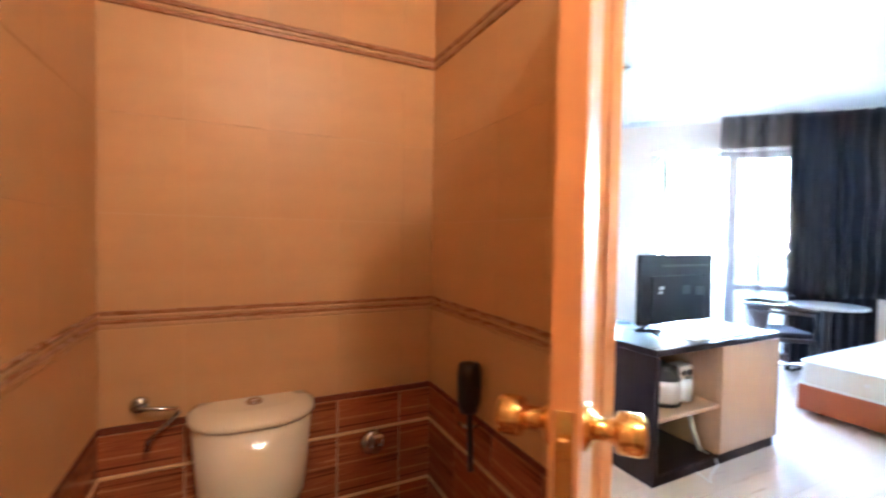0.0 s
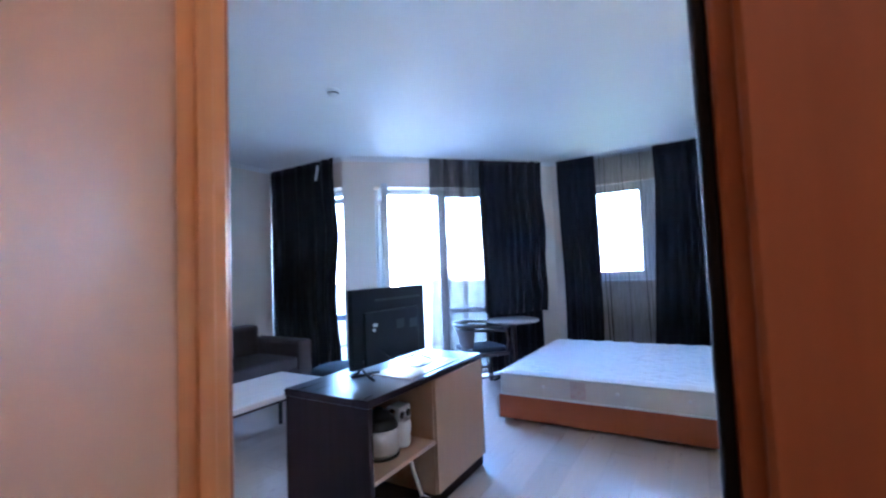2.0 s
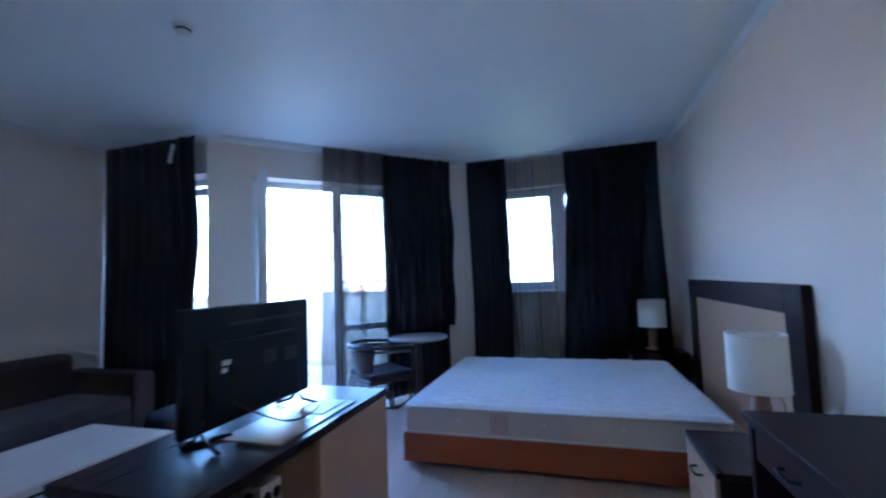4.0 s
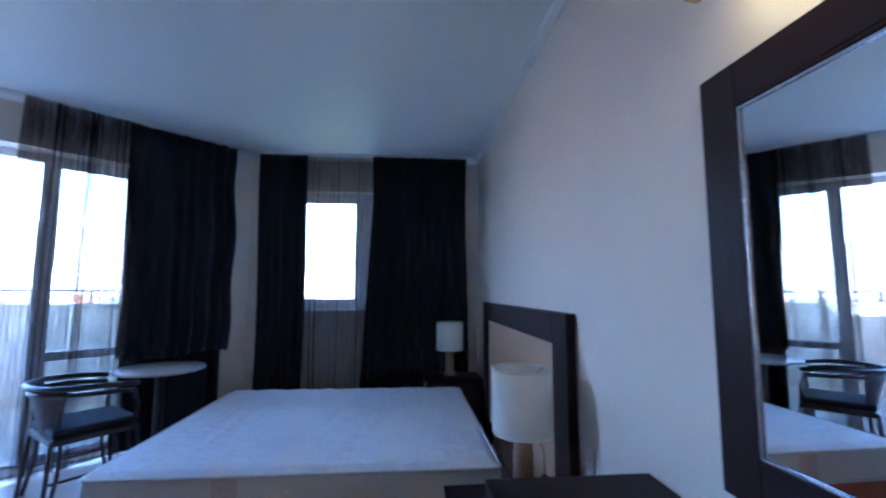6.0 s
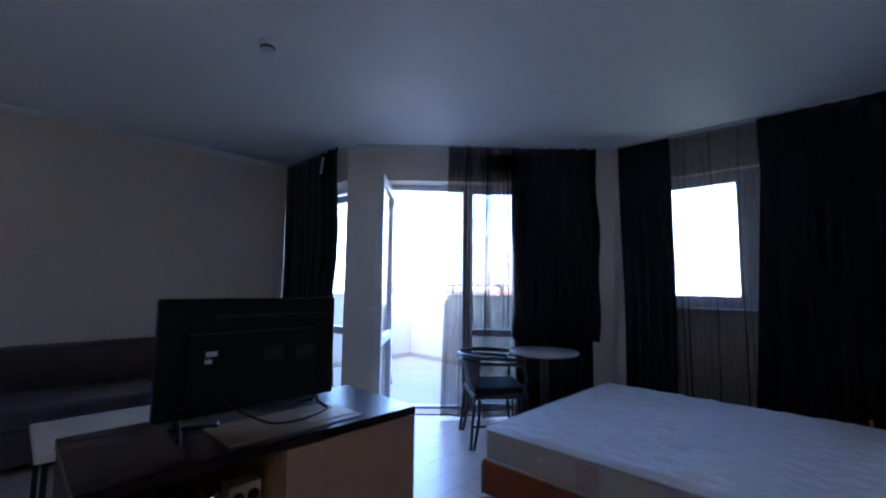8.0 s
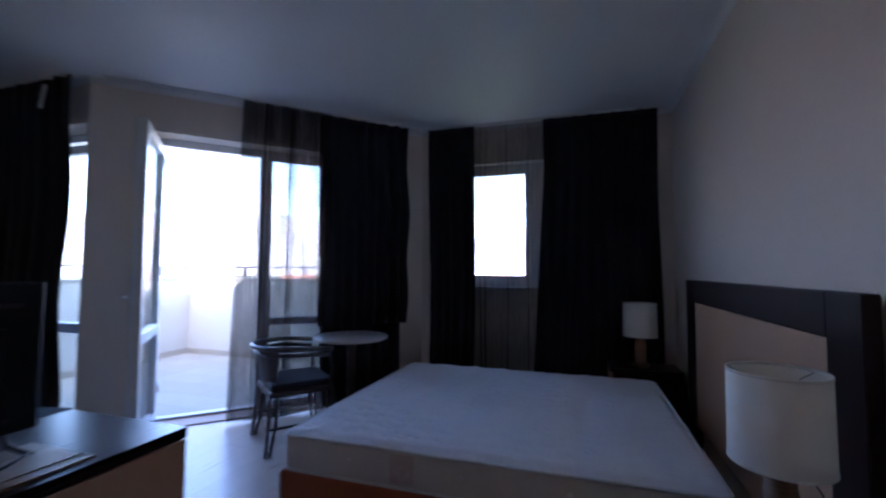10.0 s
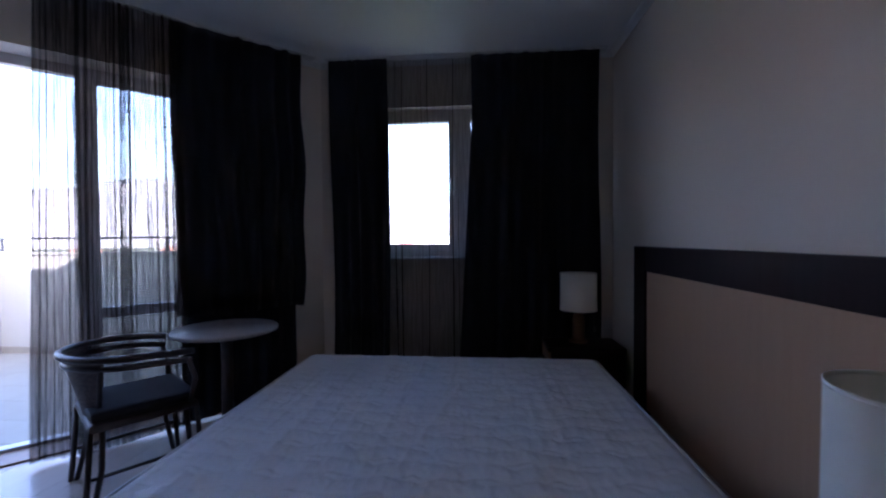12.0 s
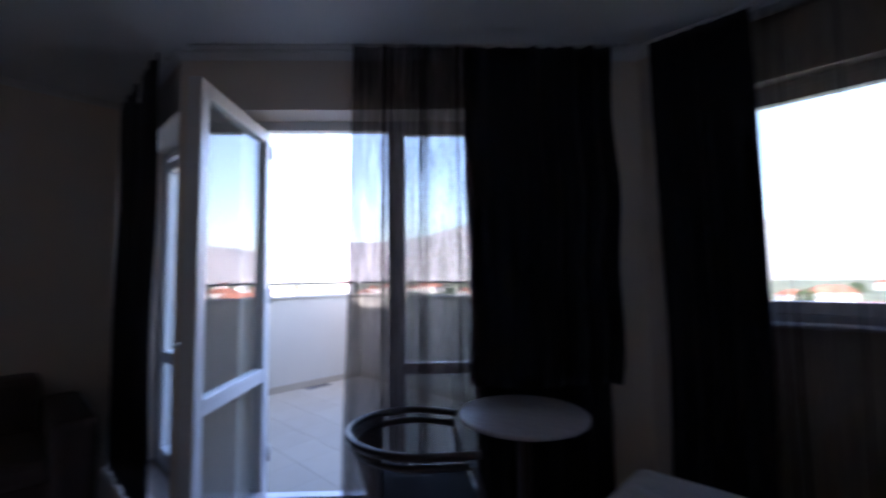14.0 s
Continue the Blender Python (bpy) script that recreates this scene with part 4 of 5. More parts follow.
def build_chair():
    """A tub chair of bent cane: a double hoop for back and arms, a tapering woven back, a square cushion; it faces local +x."""
    ch = thing("cane_armchair", pose(-1.475, 5.04, 0, 0, 0, 52), "dark bent-cane armchair with a dark seat cushion", "chair")

    def hoop(rad, z, drop):
        pts = []
        for k in range(49):
            a = radians(-118 + 236 * k / 48) + math.pi
            t = abs(k / 24 - 1)
            ex = max(0.0, t - 0.72)
            pts.append((rad * math.cos(a) * 1.05 + 0.20 * ex, rad * math.sin(a) * (1 - 0.10 * ex), z - drop * ex ** 1.4 + 0.012 * (1 - t)))
        return pts
    part("top_rail", bm_tube(hoop(0.285, 0.700, 0.10), 0.0165, 10), M_rattan, ch)
    part("second_rail", bm_tube(hoop(0.268, 0.655, 0.10), 0.0145, 10), M_rattan, ch)

    def back(u, v):
        a = radians((-36 - 18 * v) + (72 + 36 * v) * u) + math.pi
        r = 0.205 + 0.075 * v ** 1.3
        return (r * math.cos(a) * 1.05, r * math.sin(a), 0.37 + 0.33 * v)
    bk = part("woven_back", bm_grid(30, 12, back), M_weave, ch, "woven cane back panel tapering to the seat")
    md = bk.modifiers.new("depth", "SOLIDIFY")
    md.thickness = 0.012
    for u in (0, 1):
        part("back_edge", bm_tube([back(u, v / 8) for v in range(9)], 0.011, 8), M_rattan, ch)
    part("seat_frame", bm_box(-0.225, 0.225, -0.225, 0.225, 0.375, 0.415, 0.016), M_rattan, ch)
    part("cushion", bm_box(-0.218, 0.222, -0.218, 0.218, 0.416, 0.468, 0.022), M_cushion, ch, "dark blue-grey seat cushion")
    for sx in (-1, 1):
        for sy in (-1, 1):
            for o in (0.0, 0.045):
                x, y = sx * (0.212 - o), sy * 0.205
                tip = [(x * 1.02, y * 1.01, 0.40), (x * 1.08, y * 1.08, 0.2), (x * 1.16 + sx * o * 0.6, y * 1.16, 0.0)]
                part("leg", bm_tube(tip, 0.0125, 8), M_rattan, ch)
    for sy in (-1, 1):
        part("arm_post", bm_tube([(0.19, sy * 0.21, 0.41), (0.205, sy * 0.245, 0.54), (0.17, sy * 0.262, 0.655)], 0.0125, 8), M_rattan, ch)
        part("stretcher", bm_tube([(-0.22, sy * 0.222, 0.17), (0.22, sy * 0.222, 0.17)], 0.009, 8), M_rattan, ch)


build_chair()


# ---------------------------------------------------------------- sofa corner
def build_sofa():
    so = thing("sofa", pose(-3.62, 3.03, 0), "low dark brown upholstered sofa against the wall", "sofa")
    part("base", bm_box(-0.42, 0.40, -0.98, 0.98, 0.06, 0.30, 0.02), M_sofa, so)
    for s in (-1, 1):
        part("armrest", bm_box(-0.44, 0.42, s * 1.07 - 0.10, s * 1.07 + 0.10, 0.04, 0.60, 0.045), M_sofa, so)
    part("backrest", bm_box(-0.46, -0.24, -0.96, 0.96, 0.28, 0.76, 0.05), M_sofa, so)
    for y in (-0.485, 0.485):
        part("seat_cushion", bm_box(-0.24, 0.42, y - 0.478, y + 0.478, 0.30, 0.43, 0.035), M_sofa, so)
    for sx in (-0.36, 0.34):
        for sy in (-1.0, 1.0):
            part("foot", bm_lathe([(0, 0), (0.02, 0), (0.026, 0.06), (0, 0.06)], 12, (sx, sy, 0)), M_black, so)
    ct = thing("coffee_table", pose(-2.36, 2.80, 0), "low coffee table with a pale wood top and thin dark legs", "coffee table")
    part("tabletop", bm_box(-0.33, 0.33, -0.56, 0.56, 0.41, 0.45, 0.006), M_tabletop, ct, "pale wood top")
    part("apron", bm_box(-0.30, 0.30, -0.53, 0.53, 0.385, 0.41, 0.003), M_wenge, ct)
    for sx in (-0.29, 0.29):
        for sy in (-0.52, 0.52):
            part("leg", bm_box(sx - 0.013, sx + 0.013, sy - 0.013, sy + 0.013, 0, 0.39, 0.003), M_dark_metal, ct)


build_sofa()
ot = thing("ottoman", pose(-2.32, 3.78, 0), "round dark blue upholstered ottoman beside the coffee table", "ottoman")
part("cushion", bm_lathe([(0, 0.06), (0.29, 0.06), (0.305, 0.09), (0.305, 0.38), (0.285, 0.43), (0.22, 0.45), (0, 0.455)], 44), M_cushion, ot)
for _a in range(4):
    part("foot", bm_lathe([(0, 0), (0.02, 0), (0.024, 0.06), (0, 0.06)], 12, (0.2 * math.cos(_a * 1.571 + 0.785), 0.2 * math.sin(_a * 1.571 + 0.785), 0)), M_black, ot)

sd = thing("smoke_detector", pose(-1.665, 3.077, CEIL), "round white smoke detector on the ceiling", "smoke detector")
part("base", bm_lathe([(0, 0), (0.052, 0), (0.052, -0.012), (0.046, -0.016), (0, -0.016)], 32), M_white_plastic, sd)
part("head", bm_lathe([(0.036, -0.016), (0.040, -0.022), (0.034, -0.042), (0.022, -0.048), (0, -0.048)], 32), M_white_plastic, sd)
part("grille", bm_lathe([(0.0405, -0.024), (0.0405, -0.030), (0.037, -0.034), (0.037, -0.022), (0.0405, -0.024)], 32), M_black, sd)


# ---------------------------------------------------------------- bathroom
BW, BS, BN, BE = -1.00, -0.13, 1.10, XE          # faces of the tiled walls
_tile_mesh = {}


def tiled_wall(name, p0, p1, openings, label, thick=0.10, phase=0.253):
    """A wall faced with tiles, each a piece of its own; its body lies to the left of the way from p0 to p1."""
    wl = wall(name, p0, p1, openings, M_grout, label, thick)
    n = math.hypot(p1[0] - p0[0], p1[1] - p0[1])
    cuts = sorted({0.0, n, *[v for o in openings for v in o[:2]]})
    rows = [(0.0, 0.176, M_tile_dark), (0.191, 0.450, M_tile_dark), (0.465, 0.604, M_tile_dark), (0.634, 0.966, M_tile), (1.031, 1.36, M_tile), (1.3615, 1.70, M_tile), (1.7015, 2.056, M_tile), (2.114, 2.45, M_tile), (2.4515, 2.70, M_tile)]
    bands = [(0.968, 0.984, M_tile_light), (0.985, 0.999, M_border), (1.0, 1.013, M_tile_light), (1.014, 1.029, M_border), (2.058, 2.076, M_border), (2.077, 2.092, M_tile_light), (2.093, 2.112, M_border),
             (0.606, 0.632, M_border_dark), *[(z, z + 0.0125, M_strip) for z in (0.1772, 0.4512)]]
    for a, b in zip(cuts, cuts[1:]):
        mid = (a + b) / 2
        hole = [o for o in openings if o[0] <= mid <= o[1]]
        joints = [a] + [v for v in (phase + 0.276 * i for i in range(-1, 12)) if a + 0.03 < v < b - 0.03] + [b]
        for z0, z1, mat in rows:
            if hole and z0 < hole[0][3]:
                continue
            g = 0.0022 if mat is M_tile_dark else 0.0004
            for u0, u1 in zip(joints, joints[1:]):
                w = u1 - u0
                key = (round(w, 3), round(z1 - z0, 3), mat.name)
                if key not in _tile_mesh:
                    _tile_mesh[key] = mesh_of("tile", bm_box(-w / 2 + g, w / 2 - g, -0.0022, 0.004, 0, z1 - z0, 0.0005), mat)
                t = part("tile", _tile_mesh[key], None, wl)
                t.matrix_local = pose((u0 + u1) / 2, 0, z0)
        for z0, z1, mat in bands:
            if hole and z0 < hole[0][3]:
                continue
            part("border_strip", bm_box(a + 0.001, b - 0.001, -0.0065 if z1 - z0 < 0.0145 or mat is M_border else -0.005, 0.003, z0, z1, 0.003), mat, wl)
    return wl


JL, JR = 0.0, 0.621
tiled_wall("wall_bath_west", (BW, BS), (BW, BN), [], "ochre tiled bathroom wall with red-brown striped lower tiles")
tiled_wall("wall_bath_north", (BW, BN), (BE, BN), [(JL - 0.045 - BW, JR + 0.045 - BW, -0.12, 2.09)], "ochre tiled bathroom wall around the doorway", 0.025)
tiled_wall("wall_bath_south", (BE, BS), (BW, BS), [], "ochre tiled bathroom wall with a brown border")
tiled_wall("wall_bath_east", (BE - 0.012, BN), (BE - 0.012, BS), [], "ochre tiled bathroom wall with a brown border", 0.012)
setting("floor_bath", bm_box(BW, BE, BS, BN, -0.016, 0.0, 0), M_tile_dark, "red-brown tiled bathroom floor", "floor")

# doorway: lining, casings and seal
door_1 = thing("door_1", pose(0, 0, 0), "wood-veneered bathroom door, opened inward, with brass ball knobs", "door")
door_1["kind"] = "structure"
for x0, x1 in ((JL - 0.043, JL), (JR, JR + 0.043)):
    # left jamb takes the lighter wood: daylight from the room painted into its colour
    part("jamb", bm_box(x0, x1, BN - 0.012, YS + 0.012, 0, 2.045, 0.003), M_edge if x0 < 0.3 else M_frame, door_1, "wooden door jamb")
part("head_jamb", bm_box(JL - 0.043, JR + 0.043, BN - 0.0115, YS + 0.0115, 2.045, 2.088, 0.003), M_frame, door_1)
for y0, y1 in ((BN - 0.026, BN - 0.0125), (YS + 0.0125, YS + 0.026)):
    part("casing", bm_box(JL - 0.10, JL - 0.012, y0, y1, 0, 2.06, 0.004), M_frame, door_1, "reddish wooden casing")
    part("casing", bm_box(JR + 0.012, JR + 0.10, y0, y1, 0, 2.06, 0.004), M_frame, door_1, "reddish wooden casing")
    part("head_casing", bm_box(JL - 0.10, JR + 0.10, y0, y1, 2.0605, 2.145, 0.004), M_frame, door_1)
part("stop_strip", bm_box(JR - 0.009, JR - 0.0005, BN - 0.004, YS + 0.008, 0, 2.04, 0.002), M_seal, door_1, "dark rubber-lined stop")
part("stop_strip", bm_box(JL + 0.0005, JL + 0.008, BN + 0.016, BN + 0.042, 0, 2.04, 0.002), M_edge, door_1)

LEAF = pose(JL - 0.010, BN + 0.004, 0, 0, 0, -47.5)
leaf = part("leaf", bm_box(0.0, 0.625, -0.036, 0.0, 0.012, 2.03, 0.002), M_door, door_1, "smooth honey-coloured veneered leaf")
leaf.matrix_local = LEAF
part("edge_lipping", bm_box(0.6252, 0.6275, -0.0355, -0.0005, 0.013, 2.029, 0.0005), M_edge, leaf, "orange wood edge")
part("latch_plate", bm_box(0.6276, 0.6290, -0.029, -0.007, 0.985, 1.10, 0.0005), M_brass, leaf, "brass latch plate")
part("latch_bolt", bm_box(0.6285, 0.637, -0.024, -0.012, 1.045, 1.07, 0.002), M_brass, leaf)
for s, y in ((1, 0.0), (-1, -0.036)):
    kn = part("knob", bm_lathe([(0, 0), (0.034, 0), (0.035, 0.004), (0.030, 0.010), (0.021, 0.014), (0.017, 0.020), (0.0165, 0.036), (0.020, 0.040), (0.0275, 0.043), (0.0295, 0.048), (0.0295, 0.070), (0.0275, 0.076), (0.020, 0.078), (0.018, 0.074), (0, 0.073)], 36), M_brass, leaf, "polished brass ball knob")
    kn.matrix_local = pose(0.567, y, 1.06, -90 * s, 0, 0) @ Matrix.Diagonal((0.88, 0.88, 0.95, 1))
for z in (0.22, 1.05, 1.82):
    part("hinge", bm_lathe([(0, 0), (0.007, 0), (0.007, 0.085), (0, 0.085)], 12, (-0.004, 0.004, z)), M_brass, leaf)


def build_toilet():
    to = thing("toilet", pose(BW + 0.012, 0.350, 0) @ Matrix.Diagonal((1.10, 1.10, 0.985, 1)), "cream ceramic toilet with a close-coupled cistern", "toilet")
    def slab(z, w, d0, d1, n=30):
        """A D-shaped outline: straight at the wall, bowed at the front."""
        pts = [(d0, w - 0.012, z), (d0, -w + 0.012, z)]
        for k in range(n + 1):
            a = math.pi * (k / n - 0.5)
            c, q = math.cos(a), math.sin(a)
            pts.append((d0 + 0.045 + (d1 - d0 - 0.045) * abs(c) ** 0.80, w * math.copysign(abs(q) ** 0.72, q), z))
        return pts[::-1]
    def loft(rings):
        bm = bmesh.new()
        rr = [[bm.verts.new(p) for p in ring] for ring in rings]
        for a, b in zip(rr, rr[1:]):
            for i in range(len(a)):
                j = (i + 1) % len(a)
                bm.faces.new((a[i], a[j], b[j], b[i])).smooth = True
        bm.faces.new(rr[0][::-1])
        bm.faces.new(rr[-1])
        return bm
    part("cistern", loft([slab(0.30, 0.150, 0.01, 0.165), slab(0.36, 0.165, 0.01, 0.18), slab(0.645, 0.186, 0.0, 0.205)]), M_ceramic, to)
    part("lid", loft([slab(0.650, 0.190, 0.0, 0.212), slab(0.662, 0.196, 0.0, 0.220), slab(0.676, 0.194, 0.0, 0.217), slab(0.690, 0.172, 0.008, 0.190), slab(0.697, 0.135, 0.03, 0.150)]), M_ceramic, to)
    part("flush_button", bm_lathe([(0, 0.692), (0.024, 0.692), (0.026, 0.700), (0.021, 0.7075), (0.012, 0.706), (0, 0.706)], 24, (0.085, 0, 0)), M_metal, to, "chrome push button")
    def oval(z, a, b, cx, n=36):
        return [(cx + a * math.cos(2 * math.pi * k / n), b * math.sin(2 * math.pi * k / n), z) for k in range(n)]
    part("bowl", loft([oval(0.0, 0.20, 0.11, 0.38), oval(0.12, 0.19, 0.10, 0.38), oval(0.26, 0.25, 0.16, 0.42), oval(0.355, 0.28, 0.185, 0.47), oval(0.375, 0.275, 0.18, 0.47)]), M_ceramic, to)
    part("seat_lid", loft([oval(0.377, 0.275, 0.182, 0.47), oval(0.39, 0.28, 0.187, 0.47), oval(0.405, 0.265, 0.175, 0.47)]), M_white_plastic, to)

    ph = thing("tap_fitting", pose(BW + 0.01, -0.01, 0.70), "chrome angled hand shower bracket on the tiles", "hand shower")
    part("rosette", bm_lathe([(0, 0), (0.028, 0), (0.026, 0.012), (0.012, 0.018), (0, 0.018)], 24), M_metal, ph).matrix_local = pose(0, 0, 0, 0, 90, 0)
    part("arm", bm_tube([(0.01, 0, 0), (0.045, 0.004, 0.0), (0.055, 0.03, 0.0), (0.055, 0.118, -0.012), (0.053, 0.122, -0.025), (0.05, 0.06, -0.085), (0.048, 0.03, -0.115), (0.046, 0.028, -0.15)], 0.007, 8), M_metal, ph)
    va = thing("stop_valve", pose(BW + 0.01, 0.822, 0.405) @ Matrix.Diagonal((1.3, 1.3, 1.3, 1)), "small chrome stop valve on the striped tiles", "valve")
    part("rosette", bm_lathe([(0, 0), (0.04, 0), (0.038, 0.012), (0.018, 0.02), (0, 0.02)], 24), M_metal, va).matrix_local = pose(0, 0, 0, 0, 90, 0)
    part("body", bm_tube([(0.015, 0, 0), (0.06, 0, 0)], 0.015, 12), M_metal, va)
    part("handle", bm_box(0.05, 0.072, -0.022, 0.022, 0.015, 0.05, 0.008), M_metal, va)
    br = thing("wall_brush", pose(-0.545, BN - 0.0085, 0.008), "black long-handled brush hanging on the tiles", "brush")
    part("head", bm_lathe([(0, 0.655), (0.030, 0.660), (0.041, 0.70), (0.043, 0.80), (0.036, 0.836), (0, 0.844)], 24, (0, -0.045, 0)), M_black, br)
    part("handle", bm_tube([(0, -0.04, 0.67), (0, -0.035, 0.56), (0, -0.03, 0.44)], 0.011, 10), M_black, br)
    part("hook", bm_tube([(0, 0, 0.60), (0, -0.02, 0.60), (0, -0.045, 0.60), (-0.05, -0.055, 0.60)], 0.007, 8), M_metal, br, "chrome hook")


build_toilet()
cl = thing("bathroom_wall_lamp", pose(BE - 0.016, 0.55, 2.52, 0, -90, 0), "round glowing bathroom wall lamp", "wall lamp")
part("base", bm_lathe([(0, 0), (0.07, 0), (0.07, 0.02), (0, 0.02)], 28), M_white_plastic, cl)
part("globe", bm_lathe([(0.06, 0.02), (0.08, 0.03), (0.085, 0.045), (0.075, 0.06), (0.04, 0.068), (0, 0.07)], 32), M_bathbulb, cl)


# ---------------------------------------------------------------- balcony and distance
PX, PY, PE = -5.15, 7.35, -1.15
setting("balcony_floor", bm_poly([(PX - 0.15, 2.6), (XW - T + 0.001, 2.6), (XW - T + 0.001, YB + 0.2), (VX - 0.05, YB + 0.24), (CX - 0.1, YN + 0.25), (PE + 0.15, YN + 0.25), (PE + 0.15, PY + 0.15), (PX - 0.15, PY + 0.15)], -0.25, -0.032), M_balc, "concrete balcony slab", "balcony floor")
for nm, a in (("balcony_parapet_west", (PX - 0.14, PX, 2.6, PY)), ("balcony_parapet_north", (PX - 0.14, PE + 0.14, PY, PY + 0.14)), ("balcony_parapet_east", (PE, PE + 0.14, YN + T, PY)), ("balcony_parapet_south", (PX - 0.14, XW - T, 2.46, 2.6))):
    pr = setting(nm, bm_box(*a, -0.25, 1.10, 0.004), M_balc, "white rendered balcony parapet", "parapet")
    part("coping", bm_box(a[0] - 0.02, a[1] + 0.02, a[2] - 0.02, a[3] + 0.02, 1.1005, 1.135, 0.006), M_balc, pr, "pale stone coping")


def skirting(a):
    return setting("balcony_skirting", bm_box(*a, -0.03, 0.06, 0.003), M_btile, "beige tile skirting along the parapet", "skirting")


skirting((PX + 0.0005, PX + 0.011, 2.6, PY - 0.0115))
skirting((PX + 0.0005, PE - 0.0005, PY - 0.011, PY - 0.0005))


def balcony_rail(at, n):
    rl = thing("balcony_railing", at, "thin dark metal railing on top of the parapet", "railing")
    part("top_bar", bm_tube([(0, 0, 0.155), (n, 0, 0.155)], 0.013, 10), M_dark_metal, rl)
    k = max(2, round(n / 0.95))
    for i in range(k + 1):
        x = 0.03 + (n - 0.06) * i / k
        po = part("post", bm_box(x - 0.014, x + 0.014, -0.014, 0.014, 0.004, 0.15, 0.002), M_dark_metal, rl)
        part("foot_plate", bm_box(x - 0.035, x + 0.035, -0.03, 0.03, 0.0, 0.008, 0.002), M_dark_metal, po)


balcony_rail(pose(PX - 0.07, PY + 0.07, 1.135), PE - PX + 0.14)
balcony_rail(pose(PX - 0.07, 2.7, 1.135, 0, 0, 90), PY - 2.7)
dn = thing("floor_drain", pose(PX + 0.10, 6.62, -0.022), "grey metal drain grating by the parapet", "drain")
part("tray", bm_box(-0.06, 0.06, -0.16, 0.16, 0, 0.016, 0.003), M_metal, dn)
for k in range(9):
    part("slot", bm_box(-0.045, 0.045, -0.137 + 0.033 * k, -0.125 + 0.033 * k, 0.0155, 0.0175, 0), M_black, dn)

G = -14.0
setting("ground", bm_grid(2, 2, lambda u, v: (-4000 + 8000 * u, -4000 + 8000 * v, G)), M_ground, "dry grassy ground far below reaching the horizon", "ground")


def ridge(name, r0, h, seed, a0, a1):
    """A long wooded hill round the horizon: a rounded bank with an uneven crest."""
    def f(u, v):
        a = radians(a0 + (a1 - a0) * u)
        hh = h * (0.45 + 0.35 * noise.noise((a * 3.1 + seed, 0.3, seed)) + 0.09 * noise.noise((a * 7 + seed, 1.3, 0)) + 0.015 * noise.noise((a * 40, 2, seed)))
        hh *= min(1, 6 * u, 6 * (1 - u))
        r = r0 * (0.86 + 0.28 * v)
        return (-r * math.sin(a), r * math.cos(a), G + hh * math.sin(math.pi * v) ** 0.8 * (1 + 0.03 * noise.noise((a * 30, v * 6, seed))))
    bm = bm_grid(160, 12, f)
    # no haze in the air here, only the hill's paled base colour
    setting(name, bm, M_hill, "wooded hills along the horizon, haze put into their pale colour", "hill")


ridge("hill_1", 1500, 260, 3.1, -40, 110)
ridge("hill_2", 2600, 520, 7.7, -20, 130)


def build_house(x, y, w, d, h, rz):
    ho = thing("house", pose(x, y, G, 0, 0, rz), "distant pale house with a red tiled roof", "house", "houses of the town below")
    part("wall", bm_box(-w / 2, w / 2, -d / 2, d / 2, 0, h, 0), M_house, ho)
    bm = bmesh.new()
    e = 0.5
    v = [bm.verts.new(c) for c in ((-w / 2 - e, -d / 2 - e, h), (w / 2 + e, -d / 2 - e, h), (w / 2 + e, d / 2 + e, h), (-w / 2 - e, d / 2 + e, h), (-w / 4, 0, h + d * 0.28), (w / 4, 0, h + d * 0.28))]
    for q in ((0, 1, 5, 4), (1, 2, 5), (2, 3, 4, 5), (3, 0, 4), (3, 2, 1, 0)):
        bm.faces.new([v[i] for i in q])
    part("roof", bm, M_roof, ho)
    for s in (-1, 1):
        for fl in range(int(h // 3)):
            for k in range(3):
                wx = -w / 2 + w * (k + 0.5) / 3
                part("window", bm_box(wx - 0.6, wx + 0.6, s * d / 2 - 0.06, s * d / 2 + 0.06, 0.9 + 3 * fl, 2.3 + 3 * fl, 0), M_pane_far, ho)


_r = random.Random(11)
for k in range(95):
    _a = radians(_r.uniform(-35, 80))
    _q = _r.uniform(90, 520)
    build_house(-_q * math.sin(_a), _q * math.cos(_a), _r.uniform(9, 20), _r.uniform(8, 13), _r.choice((4, 6.5, 6.5, 9.5)), _r.uniform(0, 180))


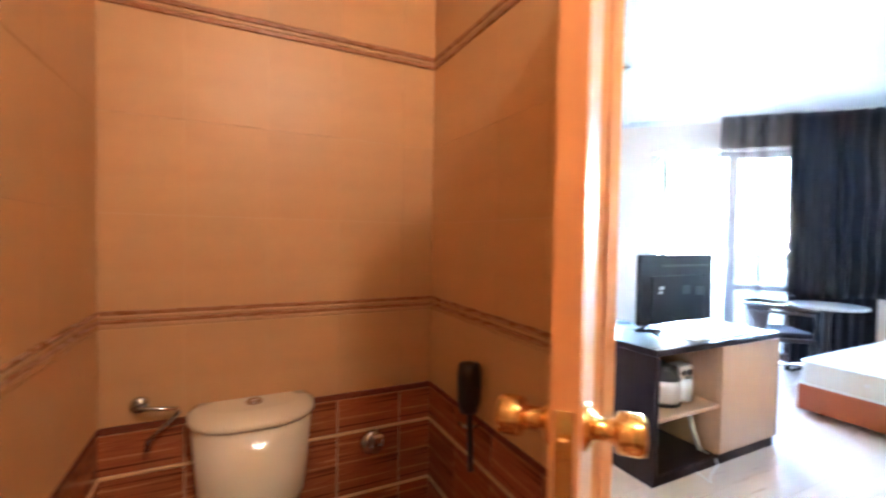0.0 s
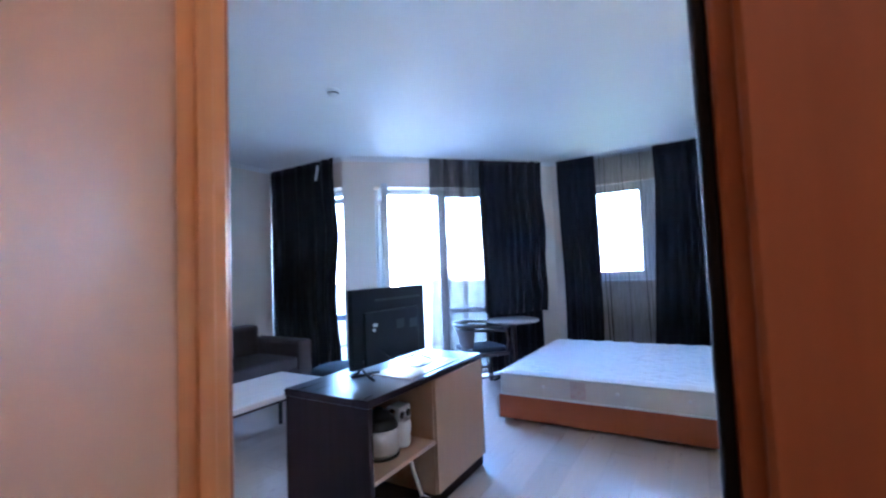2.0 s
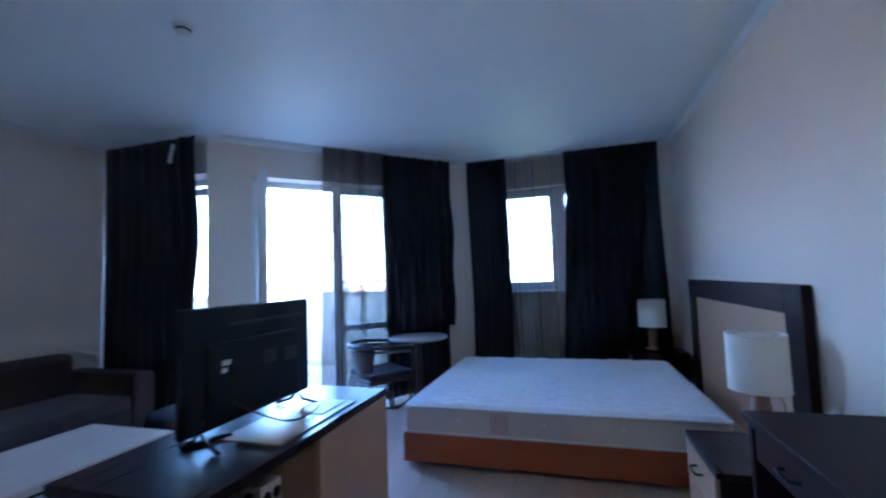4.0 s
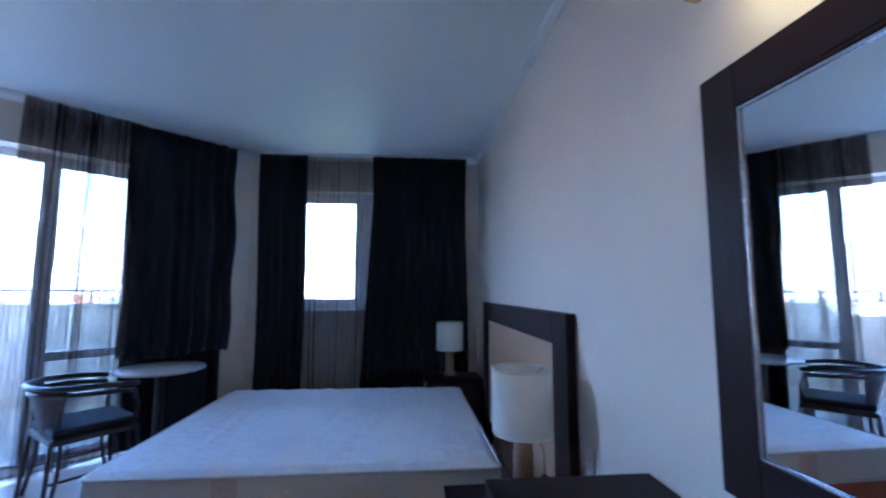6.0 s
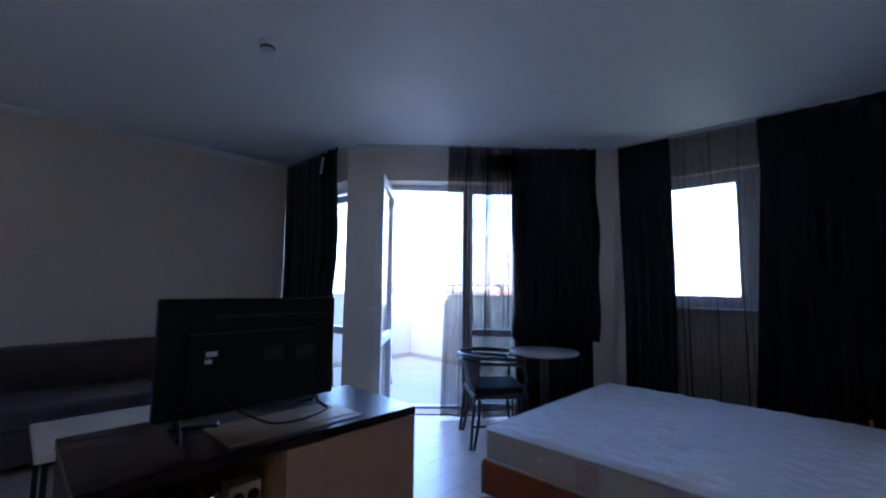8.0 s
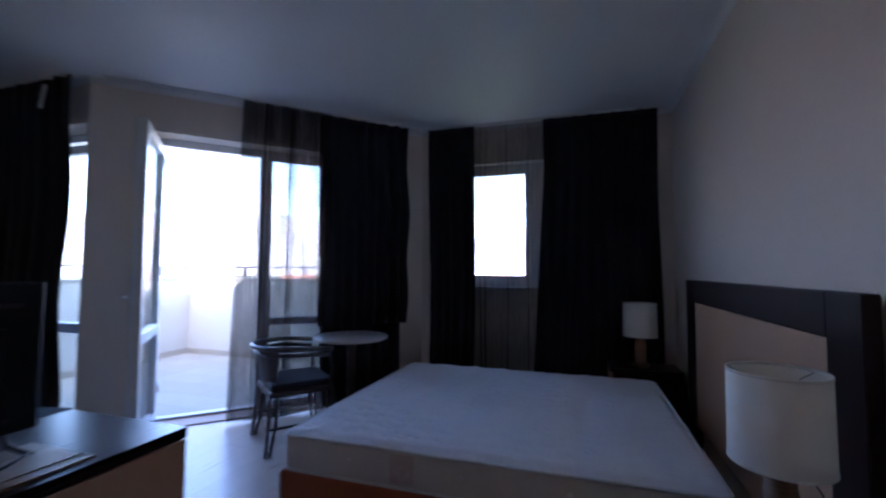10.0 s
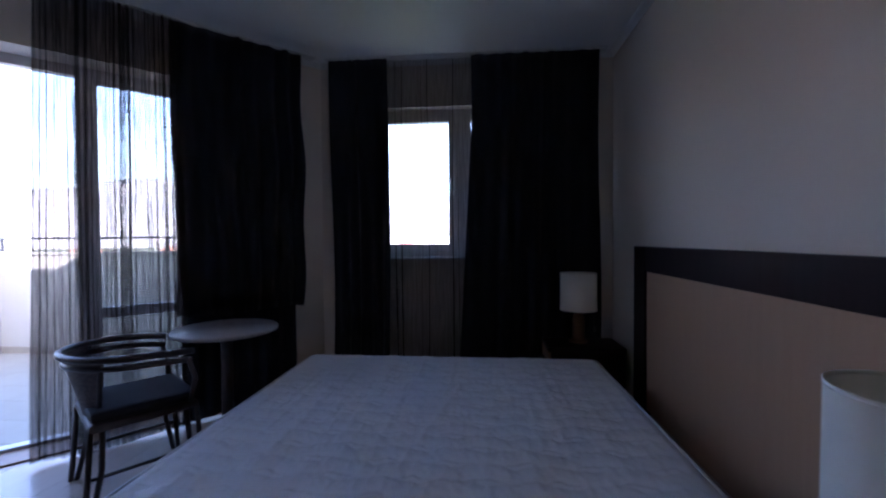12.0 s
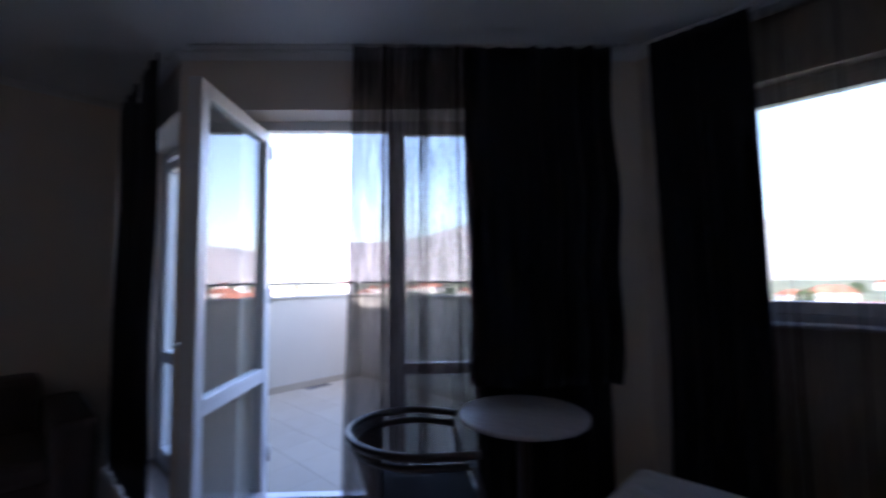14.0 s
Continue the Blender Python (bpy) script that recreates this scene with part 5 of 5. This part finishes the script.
def build_tree(i, x, y, s):
    rnd = random.Random(100 + i)
    tr = thing("tree", pose(x, y, G), "distant leafy green tree", "tree", "trees among the houses")
    bm = bm_tube([(0, 0, 0), (0.1 * s, 0, 1.2 * s), (0, 0.1 * s, 2.4 * s)], lambda t: 0.22 * s * (1 - 0.6 * t), 7)
    for k in range(4):
        a = k * 1.6 + rnd.random()
        join(bm, bm_tube([(0, 0, (1.2 + 0.25 * k) * s), (0.7 * s * math.cos(a), 0.7 * s * math.sin(a), (2.0 + 0.3 * k) * s)], lambda t: 0.09 * s * (1 - 0.6 * t), 5))
    part("trunk", bm, M_lampwood, tr)
    verts, faces = [], []
    for k in range(420):
        d = Vector((rnd.gauss(0, 1), rnd.gauss(0, 1), rnd.gauss(0, 1))).normalized() * rnd.uniform(0.5, 1.0)
        c = Vector((d.x * 1.35 * s, d.y * 1.35 * s, 2.7 * s + d.z * 1.3 * s)) + 0.25 * s * noise.noise_vector(d * 2 + Vector((i, 0, 0)))
        q = 0.22 * s
        a, b = Vector((rnd.gauss(0, 1), rnd.gauss(0, 1), rnd.gauss(0, 1))).normalized() * q, Vector((rnd.gauss(0, 1), rnd.gauss(0, 1), rnd.gauss(0, 1))).normalized() * q
        n0 = len(verts)
        verts += [c - a, c - b * 0.6, c + a, c + b * 0.6]
        faces.append((n0, n0 + 1, n0 + 2, n0 + 3))
    me = bpy.data.meshes.new("crown")
    me.from_pydata(verts, [], faces)
    me.materials.append(M_leaf)
    part("crown", me, None, tr)


_r = random.Random(5)
for k in range(34):
    _a = radians(_r.uniform(-30, 75))
    _q = _r.uniform(60, 330)
    build_tree(k, -_q * math.sin(_a), _q * math.cos(_a), _r.uniform(1.6, 3.0))


# ---------------------------------------------------------------- laid pieces: planks and balcony tiles
floor = new("floor")
tagged(floor, "pale greyish laminate floor of long planks", "floor", kind="structure")
_PW, _PL = 0.19, 1.28


def plank(x0, x1, y0, y1a, y1b):
    """A floor board whose far end may be cut slanting: y1a at x0, y1b at x1."""
    bm = bmesh.new()
    g, c = 0.0004, 0.0008
    lo = [(x0 + g, y0 + g), (x1 - g, y0 + g), (x1 - g, y1b - g), (x0 + g, y1a - g)]
    hi = [(x0 + g + c, y0 + g + c), (x1 - g - c, y0 + g + c), (x1 - g - c, y1b - g - c), (x0 + g + c, y1a - g - c)]
    a = [bm.verts.new((x, y, -0.012)) for x, y in lo]
    b = [bm.verts.new((x, y, -0.0012)) for x, y in lo]
    d = [bm.verts.new((x, y, 0.0)) for x, y in hi]
    bm.faces.new(a[::-1])
    bm.faces.new(d)
    for r, s in ((a, b), (b, d)):
        for i in range(4):
            j = (i + 1) % 4
            bm.faces.new((r[i], r[j], s[j], s[i]))
    part("plank", bm, M_floor, floor)


_n, _x = 0, XE
while _x > XW - 0.05:
    x0, x1 = max(_x - _PW, XW - 0.05), _x
    def far(x):
        if x < VX:
            return YB + 0.01
        return min(x + (YB - VX) + 0.01, YN + 0.01)
    yb = BN + 0.02
    cut = (_n * 0.47) % _PL
    ends = [yb]
    y = yb + cut if cut > 0.15 else yb + _PL
    lim_a, lim_b = far(x0 + 0.001), far(x1 - 0.001)
    if x0 < VX < x1:
        lim_b = lim_a
    while y < min(lim_a, lim_b) - 0.25:
        ends.append(y)
        y += _PL
    for a, b in zip(ends, ends[1:]):
        plank(x0, x1, a, b, b)
    plank(x0, x1, ends[-1], lim_a, lim_b)
    _x -= _PW
    _n += 1

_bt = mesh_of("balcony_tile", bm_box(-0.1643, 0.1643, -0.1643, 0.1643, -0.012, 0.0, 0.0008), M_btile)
balcony_tiles = new("balcony_paving")
tagged(balcony_tiles, "pale beige ceramic tiles paving the balcony", "balcony tiles", kind="structure")
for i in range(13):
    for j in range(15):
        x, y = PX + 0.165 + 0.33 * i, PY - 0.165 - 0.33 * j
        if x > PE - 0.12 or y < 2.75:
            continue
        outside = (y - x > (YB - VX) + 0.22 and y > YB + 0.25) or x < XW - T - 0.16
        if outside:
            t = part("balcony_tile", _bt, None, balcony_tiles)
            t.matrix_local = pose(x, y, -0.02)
